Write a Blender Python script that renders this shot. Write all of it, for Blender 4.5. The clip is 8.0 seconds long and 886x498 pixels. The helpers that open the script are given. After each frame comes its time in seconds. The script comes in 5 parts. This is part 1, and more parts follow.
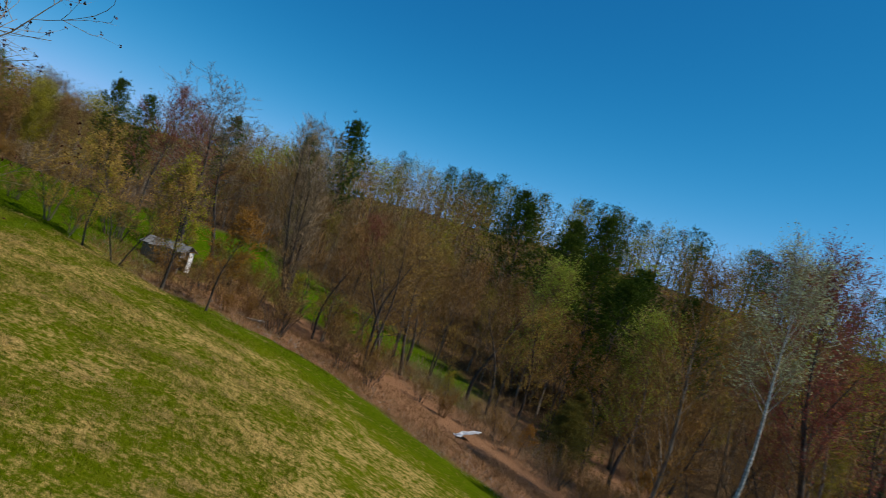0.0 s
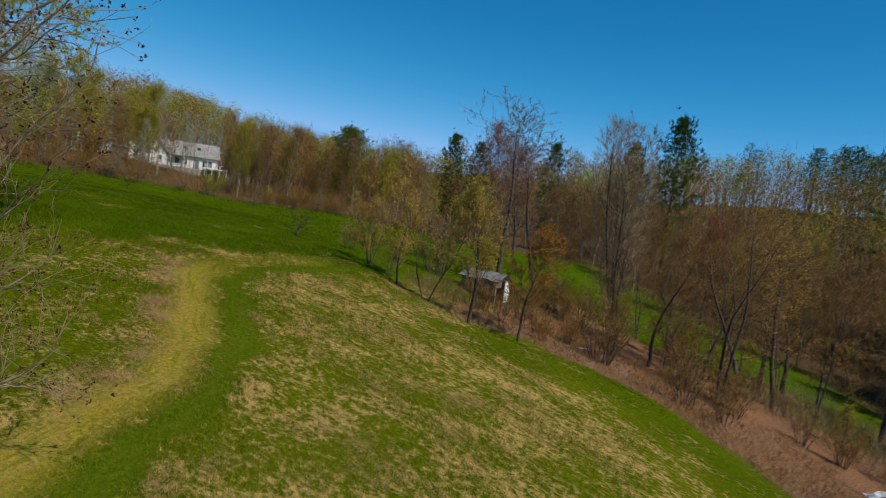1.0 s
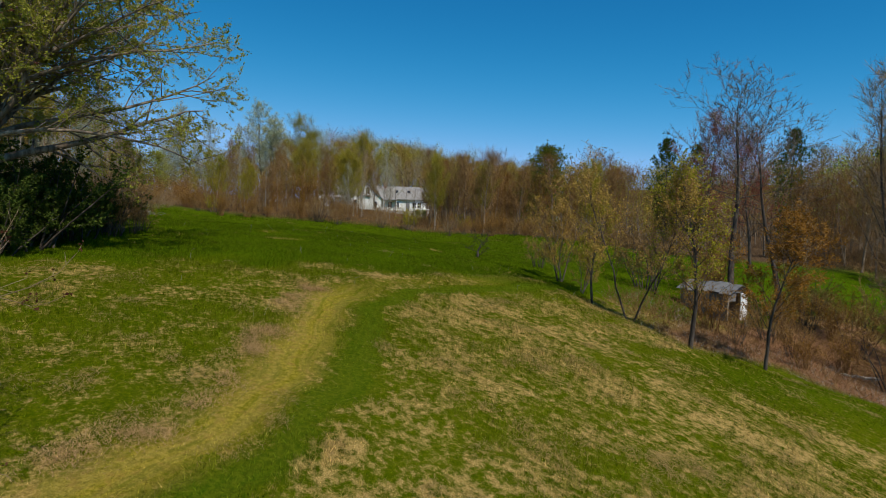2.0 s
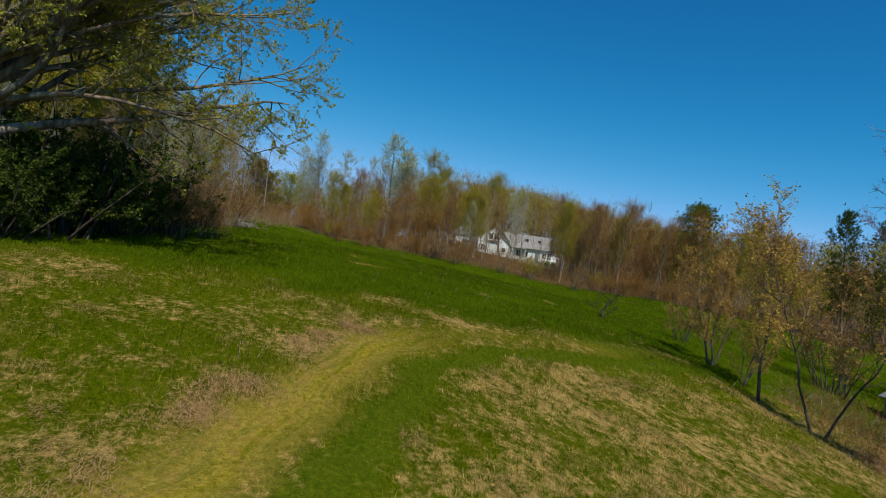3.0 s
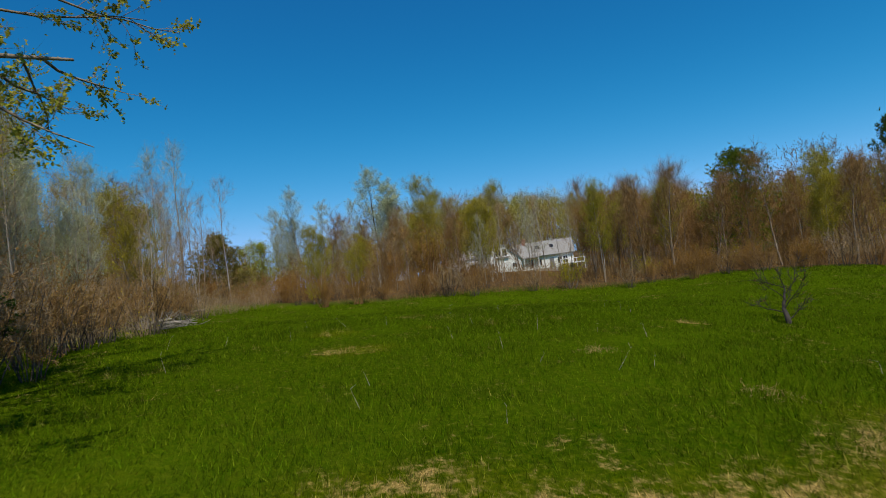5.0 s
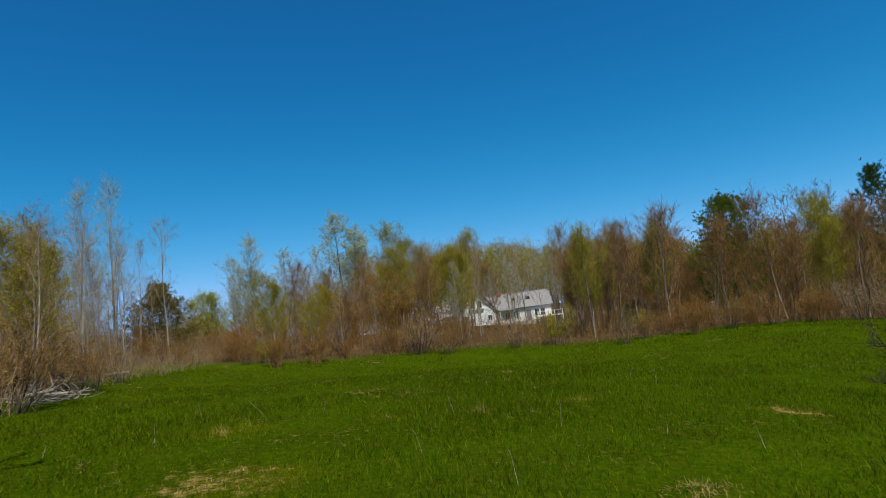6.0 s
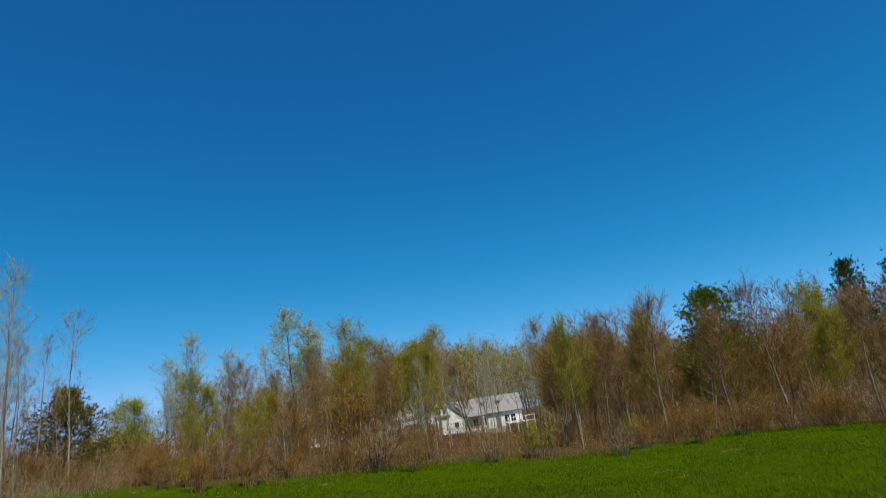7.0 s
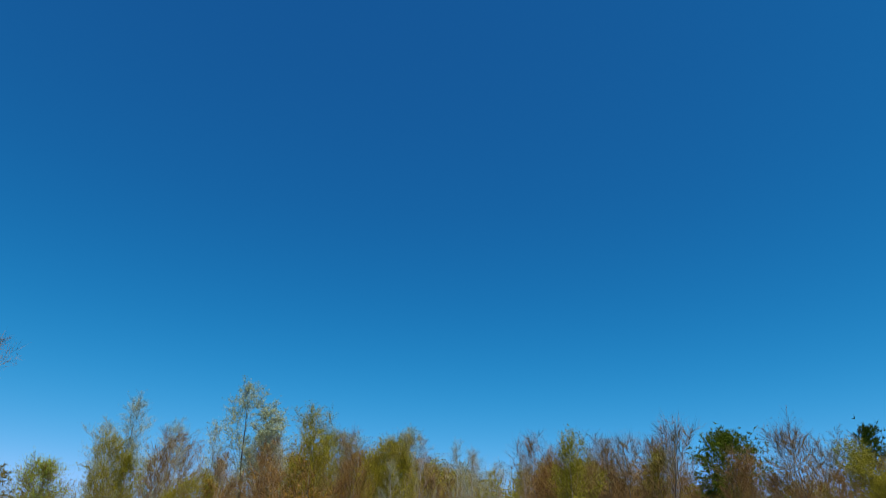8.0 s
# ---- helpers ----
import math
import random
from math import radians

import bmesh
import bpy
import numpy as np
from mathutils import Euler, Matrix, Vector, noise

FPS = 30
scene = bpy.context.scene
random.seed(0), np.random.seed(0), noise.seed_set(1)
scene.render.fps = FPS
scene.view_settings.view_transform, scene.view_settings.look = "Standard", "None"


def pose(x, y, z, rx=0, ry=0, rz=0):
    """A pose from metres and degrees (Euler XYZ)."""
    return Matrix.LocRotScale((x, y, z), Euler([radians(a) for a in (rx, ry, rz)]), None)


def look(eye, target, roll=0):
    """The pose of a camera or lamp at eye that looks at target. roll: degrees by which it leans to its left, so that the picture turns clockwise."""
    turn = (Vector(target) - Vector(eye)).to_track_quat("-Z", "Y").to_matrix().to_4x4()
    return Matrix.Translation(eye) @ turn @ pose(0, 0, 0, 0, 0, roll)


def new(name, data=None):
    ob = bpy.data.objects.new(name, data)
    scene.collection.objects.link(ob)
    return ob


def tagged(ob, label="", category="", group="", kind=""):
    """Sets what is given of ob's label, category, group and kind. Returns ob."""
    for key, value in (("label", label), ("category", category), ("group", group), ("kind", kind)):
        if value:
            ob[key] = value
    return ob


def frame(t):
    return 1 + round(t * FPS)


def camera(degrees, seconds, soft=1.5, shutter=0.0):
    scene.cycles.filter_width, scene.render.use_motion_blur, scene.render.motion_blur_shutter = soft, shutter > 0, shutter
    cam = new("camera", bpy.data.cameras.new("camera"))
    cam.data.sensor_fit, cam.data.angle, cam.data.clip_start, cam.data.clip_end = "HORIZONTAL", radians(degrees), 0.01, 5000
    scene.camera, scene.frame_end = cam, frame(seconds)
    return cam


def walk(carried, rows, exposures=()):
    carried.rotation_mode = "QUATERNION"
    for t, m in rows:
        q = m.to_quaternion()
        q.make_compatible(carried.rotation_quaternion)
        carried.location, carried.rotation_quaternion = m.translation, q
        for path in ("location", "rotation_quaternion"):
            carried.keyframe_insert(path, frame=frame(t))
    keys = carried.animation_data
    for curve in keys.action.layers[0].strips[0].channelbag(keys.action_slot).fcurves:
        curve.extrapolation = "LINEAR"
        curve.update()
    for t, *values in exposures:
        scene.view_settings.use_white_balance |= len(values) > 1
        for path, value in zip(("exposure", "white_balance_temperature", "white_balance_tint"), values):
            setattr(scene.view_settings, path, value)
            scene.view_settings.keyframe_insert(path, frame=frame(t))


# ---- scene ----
cam = camera(72.6, 8.0, soft=0.9, shutter=0.12)
PATH = [
    (0, (-1.719, 0.952, 7.268), (-1.608, 2.948, 7.29), 16.3),
    (0.5, (-0.724, 3.891, 7.122), (-1.239, 5.824, 7.08), 14.0),
    (1, (-0.486, 6.847, 6.892), (-1.447, 8.596, 6.754), 7.7),
    (1.5, (-1.144, 9.735, 6.395), (-2.443, 11.246, 6.228), 2.8),
    (2, (-2.461, 12.389, 5.751), (-3.977, 13.69, 5.657), 1.6),
    (2.2, (-3.143, 13.423, 5.601), (-4.716, 14.657, 5.549), 2.3),
    (3.3, (-8.38, 17.944, 5.282), (-10.175, 18.826, 5.329), 8.7),
    (3.5, (-9.509, 18.511, 5.338), (-11.309, 19.381, 5.391), 7.8),
    (4, (-12.534, 19.678, 5.593), (-14.319, 20.579, 5.626), 0.5),
    (4.5, (-15.692, 20.858, 5.559), (-17.456, 21.798, 5.627), -5.9),
    (4.7, (-16.915, 21.434, 5.557), (-18.678, 22.372, 5.655), -6.8),
    (5.8, (-22.91, 24.749, 5.867), (-24.632, 25.73, 6.139), -7.7),
    (6, (-23.843, 25.233, 5.902), (-25.535, 26.256, 6.203), -7.5),
    (6.5, (-26.114, 26.574, 6.114), (-27.747, 27.67, 6.479), -7.1),
    (7, (-28.953, 28.221, 6.198), (-30.492, 29.342, 6.811), -8.6),
    (7.5, (-31.899, 29.702, 6.297), (-33.239, 30.791, 7.306), -11.0),
    (8, (-34.74, 31.137, 6.385), (-36.134, 32.213, 7.333), -0.3),
]
walk(cam, [(t, look(eye, target, roll)) for t, eye, target, roll in PATH],
     [(0.0, -0.08), (2.2, -0.06), (4.0, 0.0), (6.0, 0.08), (8.0, 0.12)])

# ---- sky, sun, exposure ----
SUN = Vector((0.97, -0.14, 1.27)).normalized()
world = bpy.data.worlds.new("world")
scene.world = world
world.use_nodes = True
wn = world.node_tree
sky = wn.nodes.new("ShaderNodeTexSky")
sky.sky_type = "NISHITA"
sky.sun_disc = False
sky.sun_elevation = math.asin(SUN.z)
sky.sun_rotation = math.atan2(SUN.x, SUN.y)
sky.altitude, sky.air_density, sky.dust_density, sky.ozone_density = 100, 1.0, 0.05, 4.0
deep = wn.nodes.new("ShaderNodeHueSaturation")
deep.inputs["Hue"].default_value, deep.inputs["Saturation"].default_value, deep.inputs["Value"].default_value = 0.497, 1.40, 1.58
wn.links.new(sky.outputs[0], deep.inputs["Color"])


def sky_math(op, a, b):
    n = wn.nodes.new("ShaderNodeMath")
    n.operation = op
    for slot, v in ((0, a), (1, b)):
        if isinstance(v, bpy.types.NodeSocket):
            wn.links.new(v, n.inputs[slot])
        else:
            n.inputs[slot].default_value = v
    return n.outputs[0]


# the very clear, deep blue of a dry spring day: red and blue follow the sky's green
bands = wn.nodes.new("ShaderNodeSeparateColor")
wn.links.new(deep.outputs[0], bands.inputs[0])
green = sky_math("MINIMUM", sky_math("MULTIPLY", bands.outputs[1], 0.068), 0.55)
calm = sky_math("SUBTRACT", sky_math("MULTIPLY", green, 1.06), sky_math("MULTIPLY", sky_math("POWER", green, 3.0), 0.45))
red = sky_math("ADD", sky_math("MULTIPLY", sky_math("POWER", calm, 3.6), 2.7), 0.0065)
blue = sky_math("MULTIPLY", sky_math("POWER", calm, 0.65), 1.38)
joined = wn.nodes.new("ShaderNodeCombineColor")
for slot, v in enumerate((red, calm, blue)):
    wn.links.new(sky_math("MULTIPLY", v, 10.0), joined.inputs[slot])
wn.links.new(joined.outputs[0], wn.nodes["Background"].inputs[0])
wn.nodes["Background"].inputs[1].default_value = 0.1
sun = new("sun", bpy.data.lights.new("sun", "SUN"))
sun.data.energy, sun.data.angle, sun.data.color = 4.35, radians(0.53), (1.0, 0.93, 0.82)
sun.matrix_world = look(SUN * 100, (0, 0, 0))
scene.view_settings.exposure = 0.0


# ---- materials ----
def material(name, rough=0.8):
    m = bpy.data.materials.new(name)
    m.use_nodes = True
    nt = m.node_tree
    b = nt.nodes["Principled BSDF"]
    b.inputs["Roughness"].default_value = rough
    b.inputs["Specular IOR Level"].default_value = 0.25
    return m, nt, b


def node(nt, kind, **values):
    n = nt.nodes.new(kind)
    for key, v in values.items():
        n.inputs[key].default_value = v
    return n


def mix(nt, fac, a, b):
    """Colour mix; fac, a and b are sockets or values."""
    n = nt.nodes.new("ShaderNodeMix")
    n.data_type = "RGBA"
    for slot, v in ((0, fac), (6, a), (7, b)):
        if isinstance(v, bpy.types.NodeSocket):
            nt.links.new(v, n.inputs[slot])
        elif slot == 0:
            n.inputs[0].default_value = v
        else:
            n.inputs[slot].default_value = (*v, 1)
    return n.outputs[2]


def ramp(nt, fac, lo, hi):
    n = nt.nodes.new("ShaderNodeMapRange")
    n.interpolation_type = "SMOOTHSTEP"
    nt.links.new(fac, n.inputs[0])
    n.inputs[1].default_value, n.inputs[2].default_value = lo, hi
    return n.outputs[0]


def math_node(nt, op, a, b):
    n = nt.nodes.new("ShaderNodeMath")
    n.operation = op
    for slot, v in ((0, a), (1, b)):
        if isinstance(v, bpy.types.NodeSocket):
            nt.links.new(v, n.inputs[slot])
        else:
            n.inputs[slot].default_value = v
    return n.outputs[0]


def noise_tex(nt, vec, scale, detail=3.0, rough=0.6, distort=0.0):
    n = node(nt, "ShaderNodeTexNoise", Scale=scale, Detail=detail, Roughness=rough, Distortion=distort)
    if vec is not None:
        nt.links.new(vec, n.inputs["Vector"])
    return n.outputs[0]


def bark(name, dark, light, scale=6.0, bands=False):
    m, nt, b = material(name, 0.9)
    co = nt.nodes.new("ShaderNodeTexCoord").outputs["Object"]
    mp = node(nt, "ShaderNodeMapping", Scale=(1, 1, 2.5 if bands else 0.25))
    nt.links.new(co, mp.inputs[0])
    f = ramp(nt, noise_tex(nt, mp.outputs[0], scale, 5), 0.35, 0.68)
    c = mix(nt, f, dark, light)
    big = ramp(nt, noise_tex(nt, co, 0.7, 2), 0.4, 0.7)
    c = mix(nt, math_node(nt, "MULTIPLY", big, 0.45), c, tuple(v * 0.55 for v in dark))
    nt.links.new(c, b.inputs["Base Color"])
    bump = node(nt, "ShaderNodeBump", Strength=0.6, Distance=0.03)
    nt.links.new(f, bump.inputs["Height"])
    nt.links.new(bump.outputs[0], b.inputs["Normal"])
    return m


def leaf(name, a, b2, c3=None, through_light=0.35):
    """Leaves that vary from clump to clump and from tree to tree, and let some light through."""
    m = bpy.data.materials.new(name)
    m.use_nodes = True
    nt = m.node_tree
    nt.nodes.remove(nt.nodes["Principled BSDF"])
    geo = nt.nodes.new("ShaderNodeNewGeometry")
    info = nt.nodes.new("ShaderNodeObjectInfo")
    c = mix(nt, geo.outputs["Random Per Island"], a, b2)
    c = mix(nt, math_node(nt, "MULTIPLY", info.outputs["Random"], 0.6), c, c3 or b2)
    d = nt.nodes.new("ShaderNodeBsdfDiffuse")
    tr = nt.nodes.new("ShaderNodeBsdfTranslucent")
    mx = nt.nodes.new("ShaderNodeMixShader")
    mx.inputs[0].default_value = through_light
    nt.links.new(c, d.inputs[0])
    nt.links.new(c, tr.inputs[0])
    nt.links.new(d.outputs[0], mx.inputs[1])
    nt.links.new(tr.outputs[0], mx.inputs[2])
    nt.links.new(mx.outputs[0], nt.nodes["Material Output"].inputs[0])
    return m


def field_colour(nt):
    """Colour of the meadow at a place: lush green, dry straw tufts, the mown track and leaf litter."""
    geo = nt.nodes.new("ShaderNodeNewGeometry")
    flat = node(nt, "ShaderNodeMapping", Scale=(1, 1, 0))
    nt.links.new(geo.outputs["Position"], flat.inputs[0])
    p = flat.outputs[0]
    att = {}
    for k in ("straw", "dry", "green", "thatch", "litter", "wood"):
        a = nt.nodes.new("ShaderNodeAttribute")
        a.attribute_name = k
        att[k] = a.outputs["Fac"]
    big = noise_tex(nt, p, 0.16, 3)
    soft = noise_tex(nt, p, 0.55, 4, 0.6)
    mid = noise_tex(nt, p, 3.4, 6, 0.62)
    fine = noise_tex(nt, p, 9.0, 5, 0.75)
    tiny = noise_tex(nt, p, 38.0, 2, 0.6)
    g = mix(nt, ramp(nt, big, 0.35, 0.65), (0.036, 0.072, 0.0005), (0.068, 0.108, 0.001))
    g = mix(nt, math_node(nt, "MULTIPLY", ramp(nt, soft, 0.45, 0.7), 0.55), g, (0.018, 0.044, 0.001))
    g = mix(nt, math_node(nt, "MULTIPLY", ramp(nt, fine, 0.35, 0.75), 0.9), g, (0.158, 0.170, 0.004))
    rich = mix(nt, ramp(nt, big, 0.35, 0.65), (0.026, 0.068, 0.0005), (0.046, 0.100, 0.001))
    rich = mix(nt, math_node(nt, "MULTIPLY", ramp(nt, soft, 0.45, 0.7), 0.6), rich, (0.014, 0.042, 0.001))
    rich = mix(nt, math_node(nt, "MULTIPLY", ramp(nt, fine, 0.35, 0.75), 0.85), rich, (0.105, 0.150, 0.004))
    g = mix(nt, ramp(nt, att["straw"], 0.15, 0.75), rich, g)
    thin = math_node(nt, "MULTIPLY", att["straw"], ramp(nt, mid, 0.30, 0.70))
    g = mix(nt, math_node(nt, "MULTIPLY", thin, 0.45), g, (0.190, 0.170, 0.016))
    # dry tufts: a threshold that falls where the meadow is thin
    lim = math_node(nt, "SUBTRACT", 0.715, math_node(nt, "MULTIPLY", att["straw"], 0.198))
    lim = math_node(nt, "ADD", lim, math_node(nt, "MULTIPLY", math_node(nt, "SUBTRACT", big, 0.5), 0.30))
    grainy = math_node(nt, "MULTIPLY", math_node(nt, "SUBTRACT", fine, 0.5), 0.50)
    both = math_node(nt, "ADD", math_node(nt, "MULTIPLY", mid, 0.58), math_node(nt, "MULTIPLY", soft, 0.42))
    tuft = math_node(nt, "SUBTRACT", math_node(nt, "ADD", both, grainy), lim)
    tuft = ramp(nt, tuft, -0.075, 0.125)
    straw_c = mix(nt, ramp(nt, tiny, 0.3, 0.7), (0.330, 0.205, 0.055), (0.740, 0.505, 0.185))
    c = mix(nt, math_node(nt, "MULTIPLY", tuft, 0.90), g, straw_c)
    acr = nt.nodes.new("ShaderNodeAttribute")
    acr.attribute_name = "across"
    sep = nt.nodes.new("ShaderNodeSeparateXYZ")
    nt.links.new(p, sep.inputs[0])
    lane = nt.nodes.new("ShaderNodeCombineXYZ")
    nt.links.new(math_node(nt, "MULTIPLY", acr.outputs["Fac"], 3.2), lane.inputs[0])
    nt.links.new(math_node(nt, "MULTIPLY", sep.outputs[1], 0.35), lane.inputs[1])
    rows = ramp(nt, noise_tex(nt, lane.outputs[0], 1.0, 5, 0.6), 0.36, 0.62)
    mown = mix(nt, ramp(nt, fine, 0.3, 0.7), (0.200, 0.180, 0.005), (0.560, 0.400, 0.055))
    mown = mix(nt, math_node(nt, "MULTIPLY", rows, 0.30), mown, straw_c)
    mown = mix(nt, math_node(nt, "MULTIPLY", ramp(nt, mid, 0.50, 0.62), 0.45), mown, (0.470, 0.270, 0.065))
    mown = mix(nt, math_node(nt, "MULTIPLY", ramp(nt, noise_tex(nt, lane.outputs[0], 1.7, 4, 0.6), 0.5, 0.65), 0.5), mown, (0.115, 0.150, 0.004))
    c = mix(nt, math_node(nt, "MULTIPLY", att["dry"], 0.80), c, mown)
    wind = mix(nt, ramp(nt, tiny, 0.3, 0.7), (0.380, 0.220, 0.085), (0.660, 0.430, 0.200))
    c = mix(nt, math_node(nt, "MULTIPLY", att["thatch"], ramp(nt, math_node(nt, "ADD", both, grainy), 0.44, 0.62)), c, wind)
    strip = mix(nt, ramp(nt, fine, 0.3, 0.7), (0.055, 0.104, 0.004), (0.140, 0.168, 0.008))
    strip = mix(nt, math_node(nt, "MULTIPLY", rows, 0.3), strip, (0.170, 0.165, 0.012))
    c = mix(nt, math_node(nt, "MULTIPLY", att["green"], 0.8), c, strip)
    lit = mix(nt, ramp(nt, fine, 0.3, 0.7), (0.140, 0.066, 0.034), (0.360, 0.195, 0.105))
    c = mix(nt, att["litter"], c, lit)
    floor_c = mix(nt, ramp(nt, fine, 0.3, 0.7), (0.060, 0.036, 0.020), (0.140, 0.090, 0.050))
    c = mix(nt, att["wood"], c, floor_c)
    return c, fine, tiny


def meadow(name, relief):
    m, nt, b = material(name, 0.95)
    b.inputs["Specular IOR Level"].default_value = 0.0
    c, fine, tiny = field_colour(nt)
    if relief:
        nt.links.new(c, b.inputs["Base Color"])
        bump = node(nt, "ShaderNodeBump", Strength=0.9, Distance=0.12)
        nt.links.new(math_node(nt, "ADD", fine, math_node(nt, "MULTIPLY", tiny, 0.5)), bump.inputs["Height"])
        nt.links.new(bump.outputs[0], b.inputs["Normal"])
    else:
        geo = nt.nodes.new("ShaderNodeNewGeometry")
        yellow = math_node(nt, "MULTIPLY", ramp(nt, math_node(nt, "FRACT", math_node(nt, "MULTIPLY", geo.outputs["Random Per Island"], 17.3), 0.0), 0.62, 0.80), 0.30)
        c = mix(nt, yellow, c, (0.190, 0.205, 0.014))
        v = node(nt, "ShaderNodeHueSaturation")
        nt.links.new(math_node(nt, "ADD", math_node(nt, "MULTIPLY", math_node(nt, "POWER", geo.outputs["Random Per Island"], 1.6), 1.6), 0.60), v.inputs["Value"])
        nt.links.new(c, v.inputs["Color"])
        d = nt.nodes.new("ShaderNodeBsdfDiffuse")
        tr = nt.nodes.new("ShaderNodeBsdfTranslucent")
        mx = nt.nodes.new("ShaderNodeMixShader")
        mx.inputs[0].default_value = 0.45
        nt.links.new(v.outputs[0], d.inputs[0])
        nt.links.new(v.outputs[0], tr.inputs[0])
        nt.links.new(d.outputs[0], mx.inputs[1])
        nt.links.new(tr.outputs[0], mx.inputs[2])
        nt.links.new(mx.outputs[0], nt.nodes["Material Output"].inputs[0])
    return m


def plain(name, colour, rough=0.7, metal=0.0, vary=0.25, scale=3.0):
    m, nt, b = material(name, rough)
    co = nt.nodes.new("ShaderNodeTexCoord").outputs["Object"]
    f = noise_tex(nt, co, scale, 5)
    g = noise_tex(nt, co, scale * 9, 3)
    c = mix(nt, ramp(nt, f, 0.3, 0.75), colour, tuple(v * (1 - vary) for v in colour))
    c = mix(nt, math_node(nt, "MULTIPLY", ramp(nt, g, 0.45, 0.8), 0.3), c, tuple(v * (1 - vary) * 0.8 for v in colour))
    nt.links.new(c, b.inputs["Base Color"])
    b.inputs["Metallic"].default_value = metal
    bump = node(nt, "ShaderNodeBump", Strength=0.2, Distance=0.01)
    nt.links.new(g, bump.inputs["Height"])
    nt.links.new(bump.outputs[0], b.inputs["Normal"])
    return m


M_GROUND, M_BLADE = meadow("meadow_ground", True), meadow("meadow_grass", False)
M_GREY = bark("grey_brown_bark", (0.115, 0.082, 0.054), (0.320, 0.255, 0.185))
M_DARKBARK = bark("dark_bark", (0.040, 0.030, 0.023), (0.120, 0.095, 0.075))
M_PALE = bark("pale_poplar_bark", (0.190, 0.160, 0.125), (0.420, 0.375, 0.310), 5.0)
M_BLACKBARK = bark("blackish_bark", (0.016, 0.013, 0.011), (0.060, 0.048, 0.038))
M_BIRCH = bark("birch_bark", (0.300, 0.270, 0.235), (0.700, 0.660, 0.600), 3.0, True)
M_TWIG = bark("warm_brown_twig_bark", (0.190, 0.105, 0.036), (0.320, 0.195, 0.075))
M_PALETWIG = bark("pale_twig_bark", (0.235, 0.160, 0.085), (0.380, 0.280, 0.165))
M_RUSTTWIG = bark("reddish_twig_bark", (0.180, 0.094, 0.030), (0.300, 0.170, 0.062))
M_OLIVETWIG = bark("olive_budding_twigs", (0.205, 0.160, 0.026), (0.330, 0.265, 0.050))
M_POPTWIG = bark("grey_green_twig_bark", (0.270, 0.260, 0.170), (0.430, 0.410, 0.290))
M_REDTWIG = bark("dark_red_budding_twigs", (0.190, 0.062, 0.036), (0.290, 0.112, 0.066))
L_RUST = leaf("rust_bud_leaves", (0.269, 0.125, 0.020), (0.400, 0.213, 0.035), (0.288, 0.169, 0.027))
L_BROWN = leaf("brown_bud_leaves", (0.221, 0.117, 0.034), (0.338, 0.195, 0.058), (0.286, 0.182, 0.044))
L_RED = leaf("red_maple_flowers", (0.263, 0.064, 0.047), (0.367, 0.120, 0.079), (0.239, 0.079, 0.056))
L_OLIVE = leaf("olive_young_leaves", (0.299, 0.254, 0.021), (0.455, 0.377, 0.036), (0.286, 0.280, 0.026))
L_LIME = leaf("yellow_green_young_leaves", (0.334, 0.392, 0.043), (0.478, 0.522, 0.072), (0.290, 0.392, 0.058))
L_GOLD = leaf("golden_tan_young_leaves", (0.396, 0.246, 0.048), (0.564, 0.372, 0.084), (0.348, 0.258, 0.043))
L_ORANGE = leaf("orange_young_leaves", (0.300, 0.125, 0.020), (0.400, 0.200, 0.036), (0.270, 0.140, 0.026))
L_POPLAR = leaf("grey_green_young_leaves", (0.400, 0.440, 0.230), (0.540, 0.570, 0.330), (0.420, 0.460, 0.240), 0.45)
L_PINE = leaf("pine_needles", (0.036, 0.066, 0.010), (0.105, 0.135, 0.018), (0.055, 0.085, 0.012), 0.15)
# lighter copy of the pine needles, with the sunlight put into the colour
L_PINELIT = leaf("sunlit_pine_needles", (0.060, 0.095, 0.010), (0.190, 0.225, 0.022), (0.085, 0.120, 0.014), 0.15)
L_PINEDULL = leaf("dull_pine_needles", (0.120, 0.105, 0.024), (0.270, 0.215, 0.050), (0.160, 0.150, 0.032), 0.2)
L_WILLOW = leaf("yellow_green_willow_leaves", (0.230, 0.247, 0.032), (0.437, 0.402, 0.057), (0.276, 0.276, 0.041))
L_CEDAR = leaf("dark_evergreen_leaves", (0.040, 0.066, 0.012), (0.110, 0.145, 0.022), (0.054, 0.080, 0.015), 0.25)
L_STRAW = leaf("straw_blades", (0.300, 0.205, 0.070), (0.520, 0.370, 0.150), (0.370, 0.255, 0.090), 0.3)
L_THATCH = leaf("cut_thatch_blades", (0.360, 0.215, 0.085), (0.620, 0.410, 0.195), (0.450, 0.290, 0.130), 0.25)
L_BUD = leaf("dark_red_buds", (0.050, 0.018, 0.012), (0.110, 0.045, 0.025), None, 0.1)
M_CLAP = plain("white_painted_clapboard", (0.780, 0.770, 0.740), 0.6, 0, 0.12, 1.5)
M_ROOF = plain("grey_shingle", (0.300, 0.285, 0.265), 0.9, 0, 0.25, 2.0)
M_GREYWALL = plain("grey_weathered_boards", (0.200, 0.195, 0.190), 0.85, 0, 0.3, 2.0)
M_GLASS = plain("dark_window_glass", (0.020, 0.024, 0.030), 0.08, 0, 0.1, 2.0)
M_TRIM = plain("white_trim", (0.800, 0.790, 0.770), 0.5, 0, 0.08, 2.0)
M_BRICK = plain("chimney_brick", (0.300, 0.130, 0.090), 0.9, 0, 0.3, 6.0)
M_METAL = plain("weathered_sheet_metal", (0.200, 0.195, 0.185), 0.7, 0.0, 0.55, 1.6)
